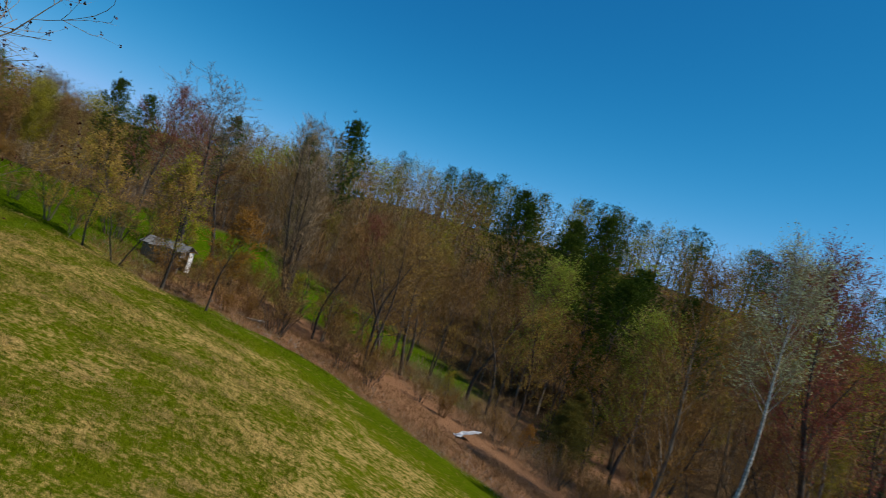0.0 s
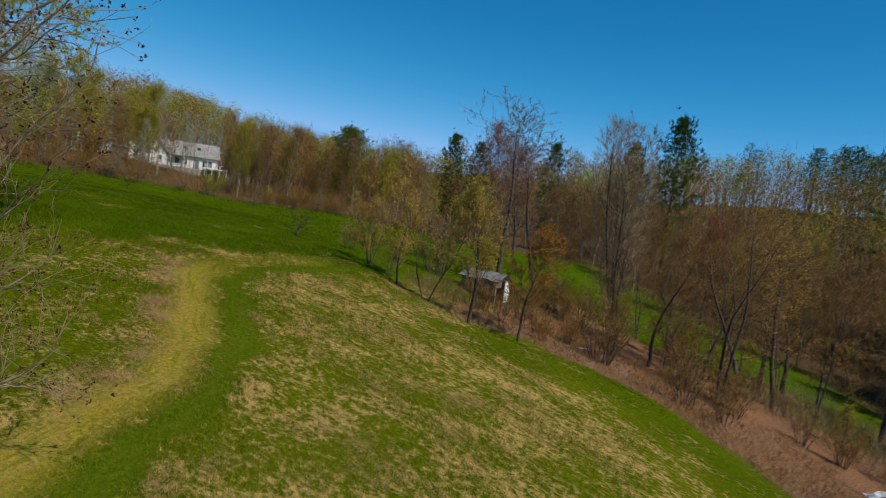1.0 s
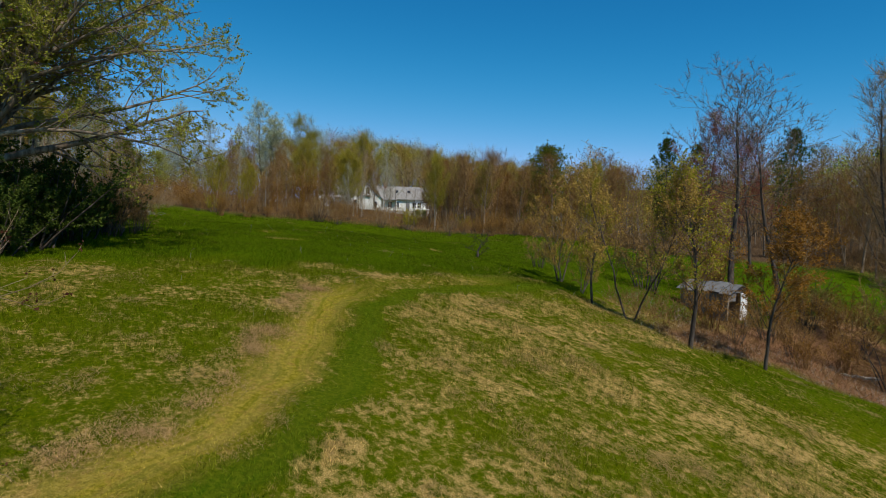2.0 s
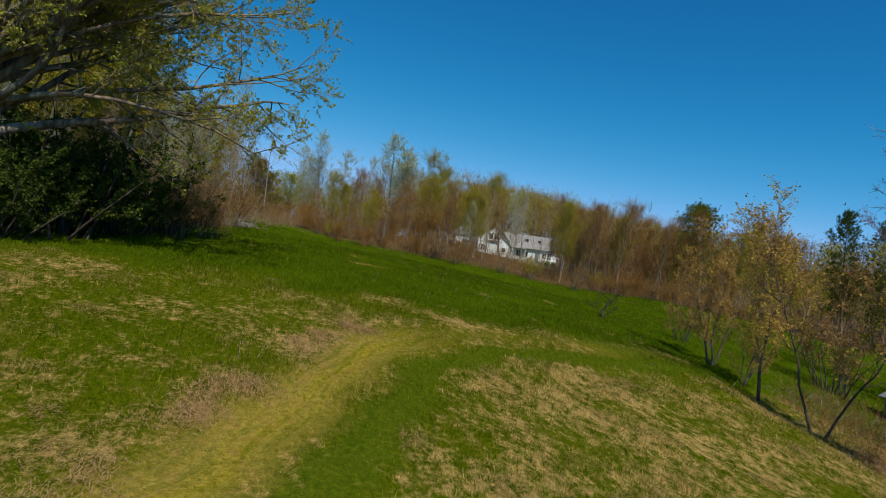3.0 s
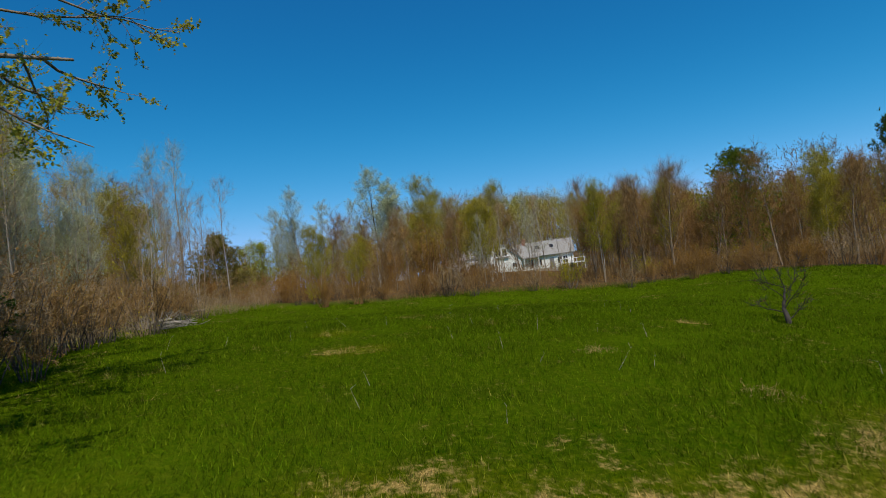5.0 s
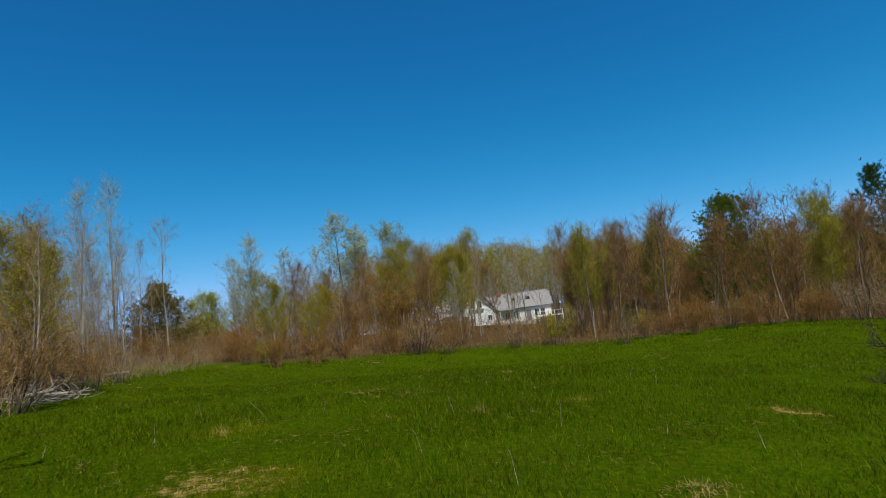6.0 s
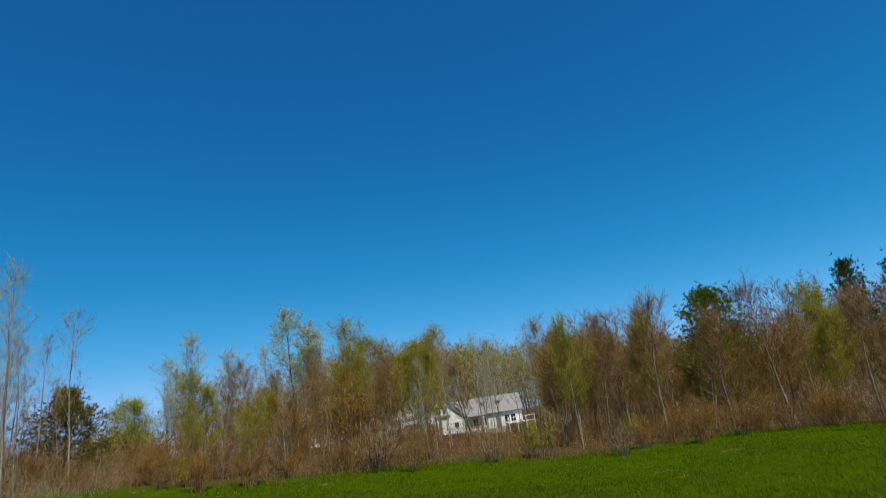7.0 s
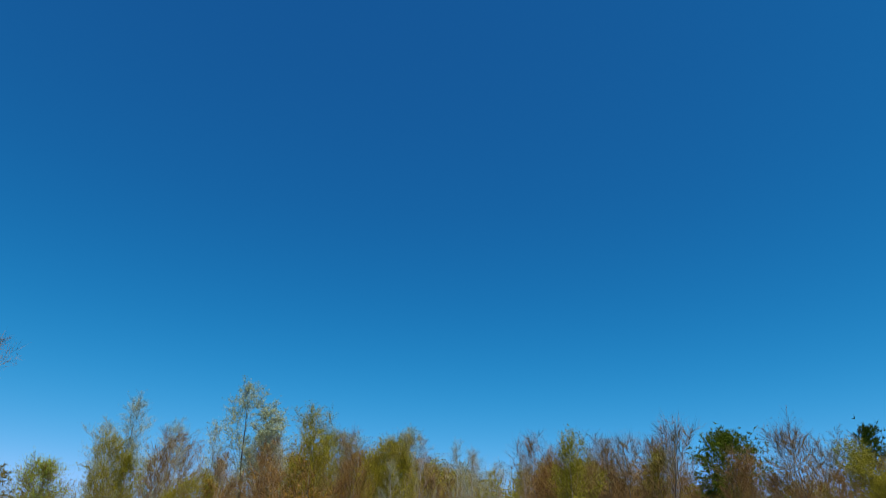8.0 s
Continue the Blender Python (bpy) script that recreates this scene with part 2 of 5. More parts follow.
M_CAR = plain("white_car_paint", (0.780, 0.780, 0.770), 0.25, 0, 0.05, 1.0)
M_TYRE = plain("black_rubber", (0.020, 0.020, 0.020), 0.85, 0, 0.2, 5.0)
M_LOG = plain("bleached_wood", (0.420, 0.370, 0.300), 0.9, 0, 0.35, 3.0)
M_STICK = plain("grey_dead_wood", (0.300, 0.260, 0.215), 0.9, 0, 0.4, 2.5)
M_TARP = plain("dirty_white_tarp", (0.720, 0.710, 0.690), 0.6, 0, 0.2, 3.0)
M_ROCK = plain("pale_stone", (0.420, 0.395, 0.360), 0.9, 0, 0.4, 2.0)
M_GRAVEL = plain("gravel", (0.420, 0.385, 0.340), 0.95, 0, 0.3, 1.0)


# ---- mesh helpers ----
def tri_mesh(name, verts, tris, mat, smooth=False, attrs=None):
    """A mesh from arrays of vertices and triangles."""
    v, f = np.asarray(verts, dtype=np.float32), np.asarray(tris, dtype=np.int32)
    me = bpy.data.meshes.new(name)
    me.vertices.add(len(v))
    me.vertices.foreach_set("co", v.ravel())
    me.loops.add(f.size)
    me.loops.foreach_set("vertex_index", f.ravel())
    me.polygons.add(len(f))
    me.polygons.foreach_set("loop_start", np.arange(0, f.size, 3, dtype=np.int32))
    if smooth:
        me.polygons.foreach_set("use_smooth", np.ones(len(f), dtype=bool))
    for key, values in (attrs or {}).items():
        me.attributes.new(key, "FLOAT", "POINT").data.foreach_set("value", np.asarray(values, dtype=np.float32))
    me.materials.append(mat)
    me.update(calc_edges=True)
    return me


def part(name, bm, mat, parent, label=""):
    """Links a bmesh as one mesh object under a thing or a part."""
    me = bpy.data.meshes.new(name)
    bmesh.ops.recalc_face_normals(bm, faces=bm.faces)
    bm.to_mesh(me)
    bm.free()
    me.materials.append(mat)
    ob = new(name, me)
    ob.parent = parent
    return tagged(ob, label) if label else ob


def block(bm, lo, hi, bevel=0.0):
    """A box between two corners, added to bm."""
    m = Matrix.Translation([(a + b) / 2 for a, b in zip(lo, hi)]) @ Matrix.Diagonal([*(abs(b - a) for a, b in zip(lo, hi)), 1])
    made = bmesh.ops.create_cube(bm, size=1, matrix=m)["verts"]
    if bevel:
        edges = list({e for v in made for e in v.link_edges})
        bmesh.ops.bevel(bm, geom=edges, offset=bevel, segments=1, affect="EDGES")
    return bm


def prism(bm, outline, y0, y1):
    """An outline in x and z, drawn out along y."""
    a = [bm.verts.new((x, y0, z)) for x, z in outline]
    b = [bm.verts.new((x, y1, z)) for x, z in outline]
    bm.faces.new(a)
    bm.faces.new(b[::-1])
    k = len(outline)
    for i in range(k):
        bm.faces.new((a[i], a[(i + 1) % k], b[(i + 1) % k], b[i]))
    return bm


# ---- the lie of the land ----
def softplus(v):
    return np.log1p(np.exp(-np.abs(v))) + np.maximum(v, 0)


def smooth(v):
    q = np.clip(v, 0, 1)
    return q * q * (3 - 2 * q)


def height(x, y):
    """The ground: a field that rises to the west, falls to a brook in the east, and wooded hills behind."""
    x, y = np.asarray(x, dtype=float), np.asarray(y, dtype=float)
    u, n = -0.83 * x + 0.55 * y, 0.55 * x + 0.83 * y
    z = 2.138 + 0.0733 * u - 0.0228 * n - 0.455 * softplus((u - 60) / 10) + 1.9 * softplus((n - 34) / 8)
    z += -0.83 * softplus((x + 18) / 6) + 0.83 * softplus((x - 25) / 6) - 1.519 * softplus((n - 14) / 6)
    z += -1.9 * np.exp(-(((u - 72) / 18) ** 2)) * smooth((28 - n) / 16) * smooth((n + 24) / 22) + 1.5 * np.exp(-(((u - 86) / 24) ** 2)) * smooth((n - 19) / 18)
    z += -1.0 * smooth((u - 105) / 40)
    z += 6.0 * smooth((4.8 - 0.56 * (u - 36.4) - n) / 12) * smooth((u - 75) / 40)
    hill = 0.66 + 0.34 * smooth((x + 75) / 95)
    z += 34 * hill * smooth((n - 62) / 180) + 9 * smooth((u - 168) / 140) * smooth((n + 12) / 20)
    # the bank at the foot of the field
    z -= 0.5 * smooth((beside(EDGE, x, y) + 3.5) / 3.5) * smooth((x + 24) / 5)
    return z


def lumps(x, y, cell, seed):
    """Smooth value noise from -1 to 1."""
    rng = np.random.default_rng(seed)
    g = rng.uniform(-1, 1, (64, 64))
    fx, fy = np.asarray(x) / cell, np.asarray(y) / cell
    ix, iy = np.floor(fx).astype(int), np.floor(fy).astype(int)
    tx, ty = smooth(fx - ix), smooth(fy - iy)
    a = g[ix % 64, iy % 64] * (1 - tx) + g[(ix + 1) % 64, iy % 64] * tx
    b = g[ix % 64, (iy + 1) % 64] * (1 - tx) + g[(ix + 1) % 64, (iy + 1) % 64] * tx
    return a * (1 - ty) + b * ty


TRACK = np.array([(-7.8, 6.3), (-10.3, 11.8), (-11.9, 15.9), (-14.2, 18.8), (-16.8, 20.8), (-19.2, 22.9), (-20.8, 26.0), (-21.2, 30.2), (-21.8, 35.0)])
EDGE = np.array([(-30, 52.0), (-25.0, 43.0), (-20.0, 38.5), (-15.2, 37.4), (-10.8, 41.6), (-5.0, 43.0), (1.5, 38.7), (8.3, 35.0), (22.0, 26.0), (60, 5)])


BLEACHED = [(-31.8, 26.8, 0.62), (-33.6, 33.8, 0.3), (-35.4, 27.3, 0.45), (-33.7, 31.5, 0.25), (-34.6, 30.0, 0.25), (-41.5, 38.0, 0.5), (-30.2, 35.5, 0.3), (-39.7, 31.7, 0.4)]


def beside(line, x, y):
    """Distance from a line on the plan, positive on its left."""
    best, side = np.full(np.shape(x), 1e9), np.zeros(np.shape(x))
    for (ax, ay), (bx, by) in zip(line[:-1], line[1:]):
        dx, dy = bx - ax, by - ay
        t = np.clip(((x - ax) * dx + (y - ay) * dy) / (dx * dx + dy * dy), 0, 1)
        d = np.hypot(x - ax - t * dx, y - ay - t * dy)
        s = np.sign(dx * (y - ay) - dy * (x - ax))
        near = d < best
        best, side = np.where(near, d, best), np.where(near, s, side)
    return best * side


def wooded(x, y):
    """How far a place lies in the woods: 1 inside, 0 on open ground."""
    u, n = -0.83 * x + 0.55 * y, 0.55 * x + 0.83 * y
    far = smooth((u + 0.10 * np.abs(n - 10) - 80) / 6) * smooth((150 - u) / 15 + 0.2)
    north = smooth((n - 67) / 6)
    south = smooth((-n - 16 + 0.10 * (40 - u)) / 3) * smooth((u - 52) / 6)
    back = smooth((u - 185) / 10)
    return np.clip(far + north + south + back, 0, 1)


def zones(x, y):
    x, y = np.asarray(x, dtype=float), np.asarray(y, dtype=float)
    s = beside(TRACK, x, y) + 0.25 * lumps(x, y, 1.3, 5)
    e = beside(EDGE, x, y) + 0.9 * lumps(x, y, 2.2, 6)
    lush = smooth((-23.0 - x + 0.28 * (y - 24) + 2.0 * lumps(x, y, 2.2, 7)) / 2.2)
    straw = 1.0 - 0.72 * lush - 0.28 * smooth((s - 1.2) / 1.5) * (1 - lush) * (1 - 0.5 * lumps(x, y, 1.7, 21))
    straw = straw * (1 - 0.4 * smooth((18 - e * 0 - y) / 30))
    fade = 1 - 0.75 * smooth((y - 21.5) / 4)
    dry = smooth((s + 0.5) / 0.8) * smooth((1.6 - s) / 0.8) * fade
    thatch = 0.9 * smooth((s - 0.9) / 0.3) * smooth((1.55 + 0.5 * lumps(x, y, 1.1, 8) - s) / 0.3) * smooth(0.65 + 0.6 * lumps(x, y, 0.9, 25)) * fade
    green = smooth((-0.2 - s) / 0.5) * smooth((s + 1.35) / 0.4)
    open_meadow = smooth((e - 17.5) / 3) * smooth((-0.83 * x + 0.55 * y - 26) / 8 + 0.9 * lumps(x, y, 6.0, 14))
    litter = smooth((e - 0.3) / 1.6) * (1 - open_meadow) * smooth((x + 19.5) / 3 + 0.4 * lumps(x, y, 2.0, 15))
    for cx, cy, r in BLEACHED:
        ragged = 1 + 0.55 * lumps(x, y, 0.55, 9) + 0.4 * lumps(x, y, 0.22, 10)
        straw = np.maximum(straw, 1.3 * np.exp(-(((x - cx) ** 2 + (y - cy) ** 2) / (1.5 * r) ** 2) * ragged) * (0.75 + 0.35 * lumps(x, y, 0.4, 11)))
    straw = straw * (1 - 0.55 * smooth((e + 10.5) / 6) * smooth((x + 17) / 6))
    straw = straw * (1 - 0.6 * open_meadow) * (1 - np.maximum(dry, green))
    return dict(straw=straw, dry=dry * (1 - litter), green=green * (1 - litter), thatch=thatch * (1 - litter), litter=litter, wood=wooded(x, y), across=s)


def build_ground():
    def spread(lo, hi, step, reach):
        mid = list(np.arange(lo, hi + 1e-6, step))
        out, d, v = [], step, hi
        while v < reach:
            d *= 1.16
            v += d
            out.append(v)
        low, d, v = [], step, lo
        while v > -reach:
            d *= 1.16
            v -= d
            low.append(v)
        return np.array(low[::-1] + mid + out)

    xs, ys = spread(-66, 22, 0.45, 2600), spread(4, 62, 0.45, 2600)
    X, Y = np.meshgrid(xs, ys, indexing="ij")
    x, y = X.ravel(), Y.ravel()
    z = height(x, y) + 0.035 * lumps(x, y, 0.9, 1) + 0.06 * lumps(x, y, 3.1, 2)
    nx, ny = len(xs), len(ys)
    i = (np.arange(nx - 1)[:, None] * ny + np.arange(ny - 1)[None, :]).ravel()
    tris = np.concatenate([np.stack([i, i + ny, i + ny + 1], 1), np.stack([i, i + ny + 1, i + 1], 1)])
    me = tri_mesh("ground", np.stack([x, y, z], 1), tris, M_GROUND, True, zones(x, y))
    tagged(new("ground", me), "sloping spring meadow with straw tufts and brown leaf litter", "ground", "", "structure")


build_ground()


# ---- trees ----
def unit(v):
    return v / (math.sqrt(v[0] * v[0] + v[1] * v[1] + v[2] * v[2]) + 1e-9)


def grow(rng, p, d, length, k, wander, lift):
    pts, d = [np.array(p, dtype=float)], unit(np.array(d, dtype=float))
    for _ in range(k):
        d = unit(d + wander * rng.normal(size=3) + np.array((0, 0, lift)))
        pts.append(pts[-1] + d * length / k)
    return np.array(pts)


def along(path, t):
    f = min(max(float(t), 0.0), 1.0) * (len(path) - 1)
    i = min(int(f), len(path) - 2)
    step = path[i + 1] - path[i]
    return path[i] + step * (f - i), unit(step)


def tilt_from(rng, d, degrees, turn):
    """A direction that leaves d by some degrees, turned about it."""
    x, y, z = float(d[0]), float(d[1]), float(d[2])
    p, q, r = (0.3, 0.2, 1.0) if abs(z) < 0.95 else (1.0, 0.0, 0.0)
    ax, ay, az = y * r - z * q, z * p - x * r, x * q - y * p
    k = 1 / (math.sqrt(ax * ax + ay * ay + az * az) + 1e-9)
    ax, ay, az = ax * k, ay * k, az * k
    bx, by, bz = y * az - z * ay, z * ax - x * az, x * ay - y * ax
    s, c = math.sin(radians(degrees)), math.cos(radians(degrees))
    m, n = s * math.cos(turn), s * math.sin(turn)
    return np.array((c * x + m * ax + n * bx, c * y + m * ay + n * by, c * z + m * az + n * bz))


class Wood:
    """Gathers tubes and cones into arrays."""

    def __init__(self):
        self.v, self.f, self.n = [], [], 0

    def tube(self, path, r0, r1, sides):
        k = len(path)
        d = np.gradient(path, axis=0)
        d /= np.linalg.norm(d, axis=1)[:, None] + 1e-9
        a = np.cross(d, np.array((0.31, 0.22, 0.92)))
        a /= np.linalg.norm(a, axis=1)[:, None] + 1e-9
        b = np.cross(d, a)
        ang = np.arange(sides) * 2 * math.pi / sides
        r = np.linspace(r0, r1, k)[:, None, None]
        ring = path[:, None, :] + r * (np.cos(ang)[None, :, None] * a[:, None, :] + np.sin(ang)[None, :, None] * b[:, None, :])
        self.v.append(ring.reshape(-1, 3))
        i = (np.arange(k - 1)[:, None] * sides + np.arange(sides)[None, :]).ravel() + self.n
        j = (np.arange(k - 1)[:, None] * sides + (np.arange(sides)[None, :] + 1) % sides).ravel() + self.n
        self.f += [np.stack([i, j, j + sides], 1), np.stack([i, j + sides, i + sides], 1)]
        self.n += k * sides

    def cones(self, p, q, r):
        """Thin three-sided twigs from p to q."""
        p, q = np.asarray(p), np.asarray(q)
        if not len(p):
            return
        d = q - p
        a = np.cross(d, np.array((0.31, 0.22, 0.92)))
        a /= np.linalg.norm(a, axis=1)[:, None] + 1e-9
        b = np.cross(d, a)
        b /= np.linalg.norm(b, axis=1)[:, None] + 1e-9
        m = len(p)
        v = np.stack([p + r * a, p + r * (-0.5 * a + 0.87 * b), p + r * (-0.5 * a - 0.87 * b), q], 1).reshape(-1, 3)
        i = np.arange(m) * 4 + self.n
        self.v.append(v)
        self.f += [np.stack([i, i + 1, i + 3], 1), np.stack([i + 1, i + 2, i + 3], 1), np.stack([i + 2, i, i + 3], 1)]
        self.n += 4 * m

    def slivers(self, p, q, r):
        """Twigs so thin that a single narrow face does."""
        p, q = np.asarray(p), np.asarray(q)
        d = q - p
        a = np.cross(d, np.random.default_rng(len(p)).normal(size=d.shape))
        a /= np.linalg.norm(a, axis=1)[:, None] + 1e-9
        self.v.append(np.stack([p - r * a, p + r * a, q], 1).reshape(-1, 3))
        self.f.append(np.arange(len(p) * 3).reshape(-1, 3) + self.n)
        self.n += 3 * len(p)

    def arrays(self):
        return np.concatenate(self.v), np.concatenate(self.f)


def leaves(rng, at, size, droop=0.0, long=1.5, near=True):
    """Small lozenges, one for each place; plain triangles far off."""
    at = np.asarray(at)
    m = len(at)
    a = rng.normal(size=(m, 3))
    a[:, 2] -= droop
    a /= np.linalg.norm(a, axis=1)[:, None]
    b = np.cross(a, rng.normal(size=(m, 3)))
    b /= np.linalg.norm(b, axis=1)[:, None]
    s = size * rng.uniform(0.55, 1.35, (m, 1))
    if not near:
        v = np.stack([at, at + s * (0.8 * a + 0.65 * b), at + s * (1.2 * a - 0.45 * b)], 1).reshape(-1, 3)
        return v, np.arange(3 * m).reshape(-1, 3)
    v = np.stack([at, at + s * (0.5 * long * a + 0.5 * b), at + s * long * a, at + s * (0.5 * long * a - 0.5 * b)], 1).reshape(-1, 3)
    i = np.arange(m) * 4
    return v, np.concatenate([np.stack([i, i + 1, i + 2], 1), np.stack([i, i + 2, i + 3], 1)])


def broadleaf(seed, tall, radius, clear=0.3, limbs=18, reach=0.36, angle=(26, 50), lift=0.11, wander=0.10, sub=6, twigs=8, twig=1.15,
              stems=1, lean=0.0, foliage=1500, size=0.11, top=1.0, thick=0.015, near=False, crook=0.045, splay=(0.10, 0.28)):
    """Trunk, branches and leaves of a broad-leaved tree as arrays."""
    rng = np.random.default_rng(seed)
    trunk, limb, branch = Wood(), Wood(), Wood()
    tp, tq = [], []
    for s in range(stems):
        az = rng.uniform(0, 6.28)
        slope = lean + (rng.uniform(*splay) if stems > 1 else 0.0)
        h = tall * (rng.uniform(0.72, 1.0) if s else 1.0)
        path = grow(rng, (0.25 * radius * s * math.cos(az), 0.25 * radius * s * math.sin(az), -0.25), (slope * math.cos(az), slope * math.sin(az), 1), h, 10, crook, 0.10)
        r = radius * (0.7 if stems > 1 else 1.0)
        trunk.tube(path, r * 1.25, r * 0.10, 8 if near else 6)
        count = max(3, int(limbs / stems ** 0.5))
        for i in range(count):
            t = clear + (0.97 - clear) * (i + rng.uniform(0, 0.9)) / count
            p, d = along(path, t)
            w = (t - clear) / (1 - clear)
            shape = (math.sin(math.pi * min(1, 0.18 + 0.80 * w)) ** 0.7) * top + 0.18
            length = reach * h * shape * rng.uniform(0.65, 1.15)
            b = grow(rng, p, tilt_from(rng, d, rng.uniform(*angle) * (1.05 - 0.45 * w), i * 2.4 + rng.uniform(-0.5, 0.5)), length, 5, wander, lift)
            rb = max(0.012, r * (1.0 - 0.75 * t) * 0.34)
            limb.tube(b, rb, rb * 0.22, 5 if near else 3)
            for j in range(sub):
                tt = 0.25 + 0.72 * (j + rng.uniform(0, 1)) / sub
                p2, d2 = along(b, tt)
                c = grow(rng, p2, tilt_from(rng, d2, rng.uniform(28, 60), rng.uniform(0, 6.28)), length * rng.uniform(0.28, 0.5) * (1.15 - 0.55 * tt), 3 if near else 2, wander * 1.3, lift)
                if near:
                    branch.tube(c, max(thick * 1.2, rb * 0.30), thick * 0.6, 3)
                else:
                    tp += [c[0], c[1]]
                    tq += [c[1], c[2]]
                for _ in range(twigs):
                    p3, d3 = along(c, rng.uniform(0.15, 1.0))
                    e = tilt_from(rng, d3, rng.uniform(15, 65), rng.uniform(0, 6.28))
                    tp.append(p3)
                    tq.append(p3 + unit(e + np.array((0, 0, lift * 3.0))) * twig * rng.uniform(0.5, 1.3))
            for _ in range(twigs):
                p3, d3 = along(b, rng.uniform(0.4, 1.0))
                e = tilt_from(rng, d3, rng.uniform(20, 60), rng.uniform(0, 6.28))
                tp.append(p3)
                tq.append(p3 + unit(e + np.array((0, 0, lift * 3.0))) * twig * rng.uniform(0.5, 1.2))
    tp, tq = np.array(tp), np.array(tq)
    (branch.cones if near else branch.slivers)(tp, tq, thick)
    out = [("trunk", *trunk.arrays(), True), ("limb_work", *limb.arrays(), True), ("twig_work", *branch.arrays(), False)]
    if foliage:
        k = rng.integers(0, len(tp), foliage)
        t = rng.uniform(0.35, 1.05, (foliage, 1))
        out.append(("crown", *leaves(rng, tp[k] + (tq[k] - tp[k]) * t + rng.normal(size=(foliage, 3)) * size * 0.5, size, near=near), False))
    return out


def conifer(seed, tall, radius, width, clear=0.15, whorls=16, per=6, tufts=9, needle=0.30, open_top=0.5, rise=12):
    """A pine: whorls of rising boughs, each with tufts of needles."""
    rng = np.random.default_rng(seed)
    trunk, limb = Wood(), Wood()
    path = grow(rng, (0, 0, -0.25), (0, 0, 1), tall, 10, 0.02, 0.10)
    trunk.tube(path, radius * 1.2, radius * 0.12, 8)
    spots, ways = [], []
    for i in range(whorls):
        t = clear + (0.99 - clear) * i / (whorls - 1)
        p, d = along(path, t)
        w = (t - clear) / (1 - clear)
        reach = (width * min(1.0, 0.62 + 1.2 * w) * max(0.0, 1 - w ** 2.4) ** open_top + 0.45) * rng.uniform(0.8, 1.15)
        for j in range(per):
            az = j * 6.28 / per + i * 1.1 + rng.uniform(-0.35, 0.35)
            up = math.tan(radians(rise + 38 * w + rng.uniform(-9, 9)))
            b = grow(rng, p, (math.cos(az), math.sin(az), up), reach * rng.uniform(0.5, 1.25), 3, 0.09, 0.03)
            limb.tube(b, max(0.012, radius * 0.30 * (1.1 - t)), 0.008, 3)
            for _ in range(tufts):
                q, e = along(b, rng.uniform(0.4, 1.0))
                spots.append(q + rng.normal(size=3) * 0.16 * width ** 0.5)
                ways.append(e)
    spots, ways = np.array(spots), np.array(ways)
    each = 11
    base = np.repeat(spots, each, 0)
    a = np.repeat(ways, each, 0) * 0.7 + rng.normal(size=(len(base), 3)) * 0.75 + np.array((0, 0, 0.35))
    a /= np.linalg.norm(a, axis=1)[:, None]
    b = np.cross(a, rng.normal(size=a.shape))
    b /= np.linalg.norm(b, axis=1)[:, None]
    s = needle * rng.uniform(0.6, 1.3, (len(base), 1))
    v = np.stack([base - 0.075 * s * b, base + 0.075 * s * b, base + s * a], 1).reshape(-1, 3)
    return [("trunk", *trunk.arrays(), True), ("limb_work", *limb.arrays(), True), ("crown", v, np.arange(len(v)).reshape(-1, 3), False)]


def shrub(seed, tall, stems=16, spread=0.55, sub=5, twigs=7, twig=0.35, foliage=900, size=0.08, thick=0.007, r=0.03, near=False):
    """Many stems from the ground, with twigs and small leaves."""
    rng = np.random.default_rng(seed)
    wood, fine = Wood(), Wood()
    tp, tq = [], []
    for s in range(stems):
        az, out = rng.uniform(0, 6.28), rng.uniform(0.05, spread)
        h = tall * rng.uniform(0.55, 1.0)
        p0 = (0.35 * tall * spread * rng.uniform(0, 1) * math.cos(az), 0.35 * tall * spread * rng.uniform(0, 1) * math.sin(az), -0.12)
        path = grow(rng, p0, (out * math.cos(az), out * math.sin(az), 1), h, 5, 0.10, 0.04)
        wood.tube(path, r, r * 0.2, 4)
        for j in range(sub):
            p, d = along(path, 0.25 + 0.7 * (j + rng.uniform(0, 1)) / sub)
            c = grow(rng, p, tilt_from(rng, d, rng.uniform(25, 60), rng.uniform(0, 6.28)), h * rng.uniform(0.18, 0.34), 3, 0.15, 0.05)
            if near:
                fine.tube(c, thick * 1.4, thick * 0.6, 3)
            else:
                tp += [c[0], c[1]]
                tq += [c[1] + 0.4 * (c[2] - c[1]), c[3]]
            for _ in range(twigs):
                p3, d3 = along(c, rng.uniform(0.1, 1.0))
                tp.append(p3)
                tq.append(p3 + tilt_from(rng, d3, rng.uniform(15, 60), rng.uniform(0, 6.28)) * twig * rng.uniform(0.5, 1.3))
    tp, tq = np.array(tp), np.array(tq)
    (fine.cones if near else fine.slivers)(tp, tq, thick)
    out = [("stock", *wood.arrays(), True), ("twig_work", *fine.arrays(), False)]
    if foliage:
        k = rng.integers(0, len(tp), foliage)
        out.append(("crown", *leaves(rng, tp[k] + (tq[k] - tp[k]) * rng.uniform(0.2, 1.05, (foliage, 1)), size, near=near), False))
    return out


KINDS, RAW = {}, {}


def kind(key, arrays, tall, wood_mat, leaf_mat, name, label, category, twig_mat=None):
    mats = {"trunk": wood_mat, "limb_work": wood_mat, "stock": wood_mat, "twig_work": twig_mat or wood_mat, "crown": leaf_mat}
    RAW[key] = (arrays, tall)
    KINDS[key] = ([(p, tri_mesh(name + "_" + p, v, f, mats[p], s)) for p, v, f, s in arrays], tall, name, label, category)


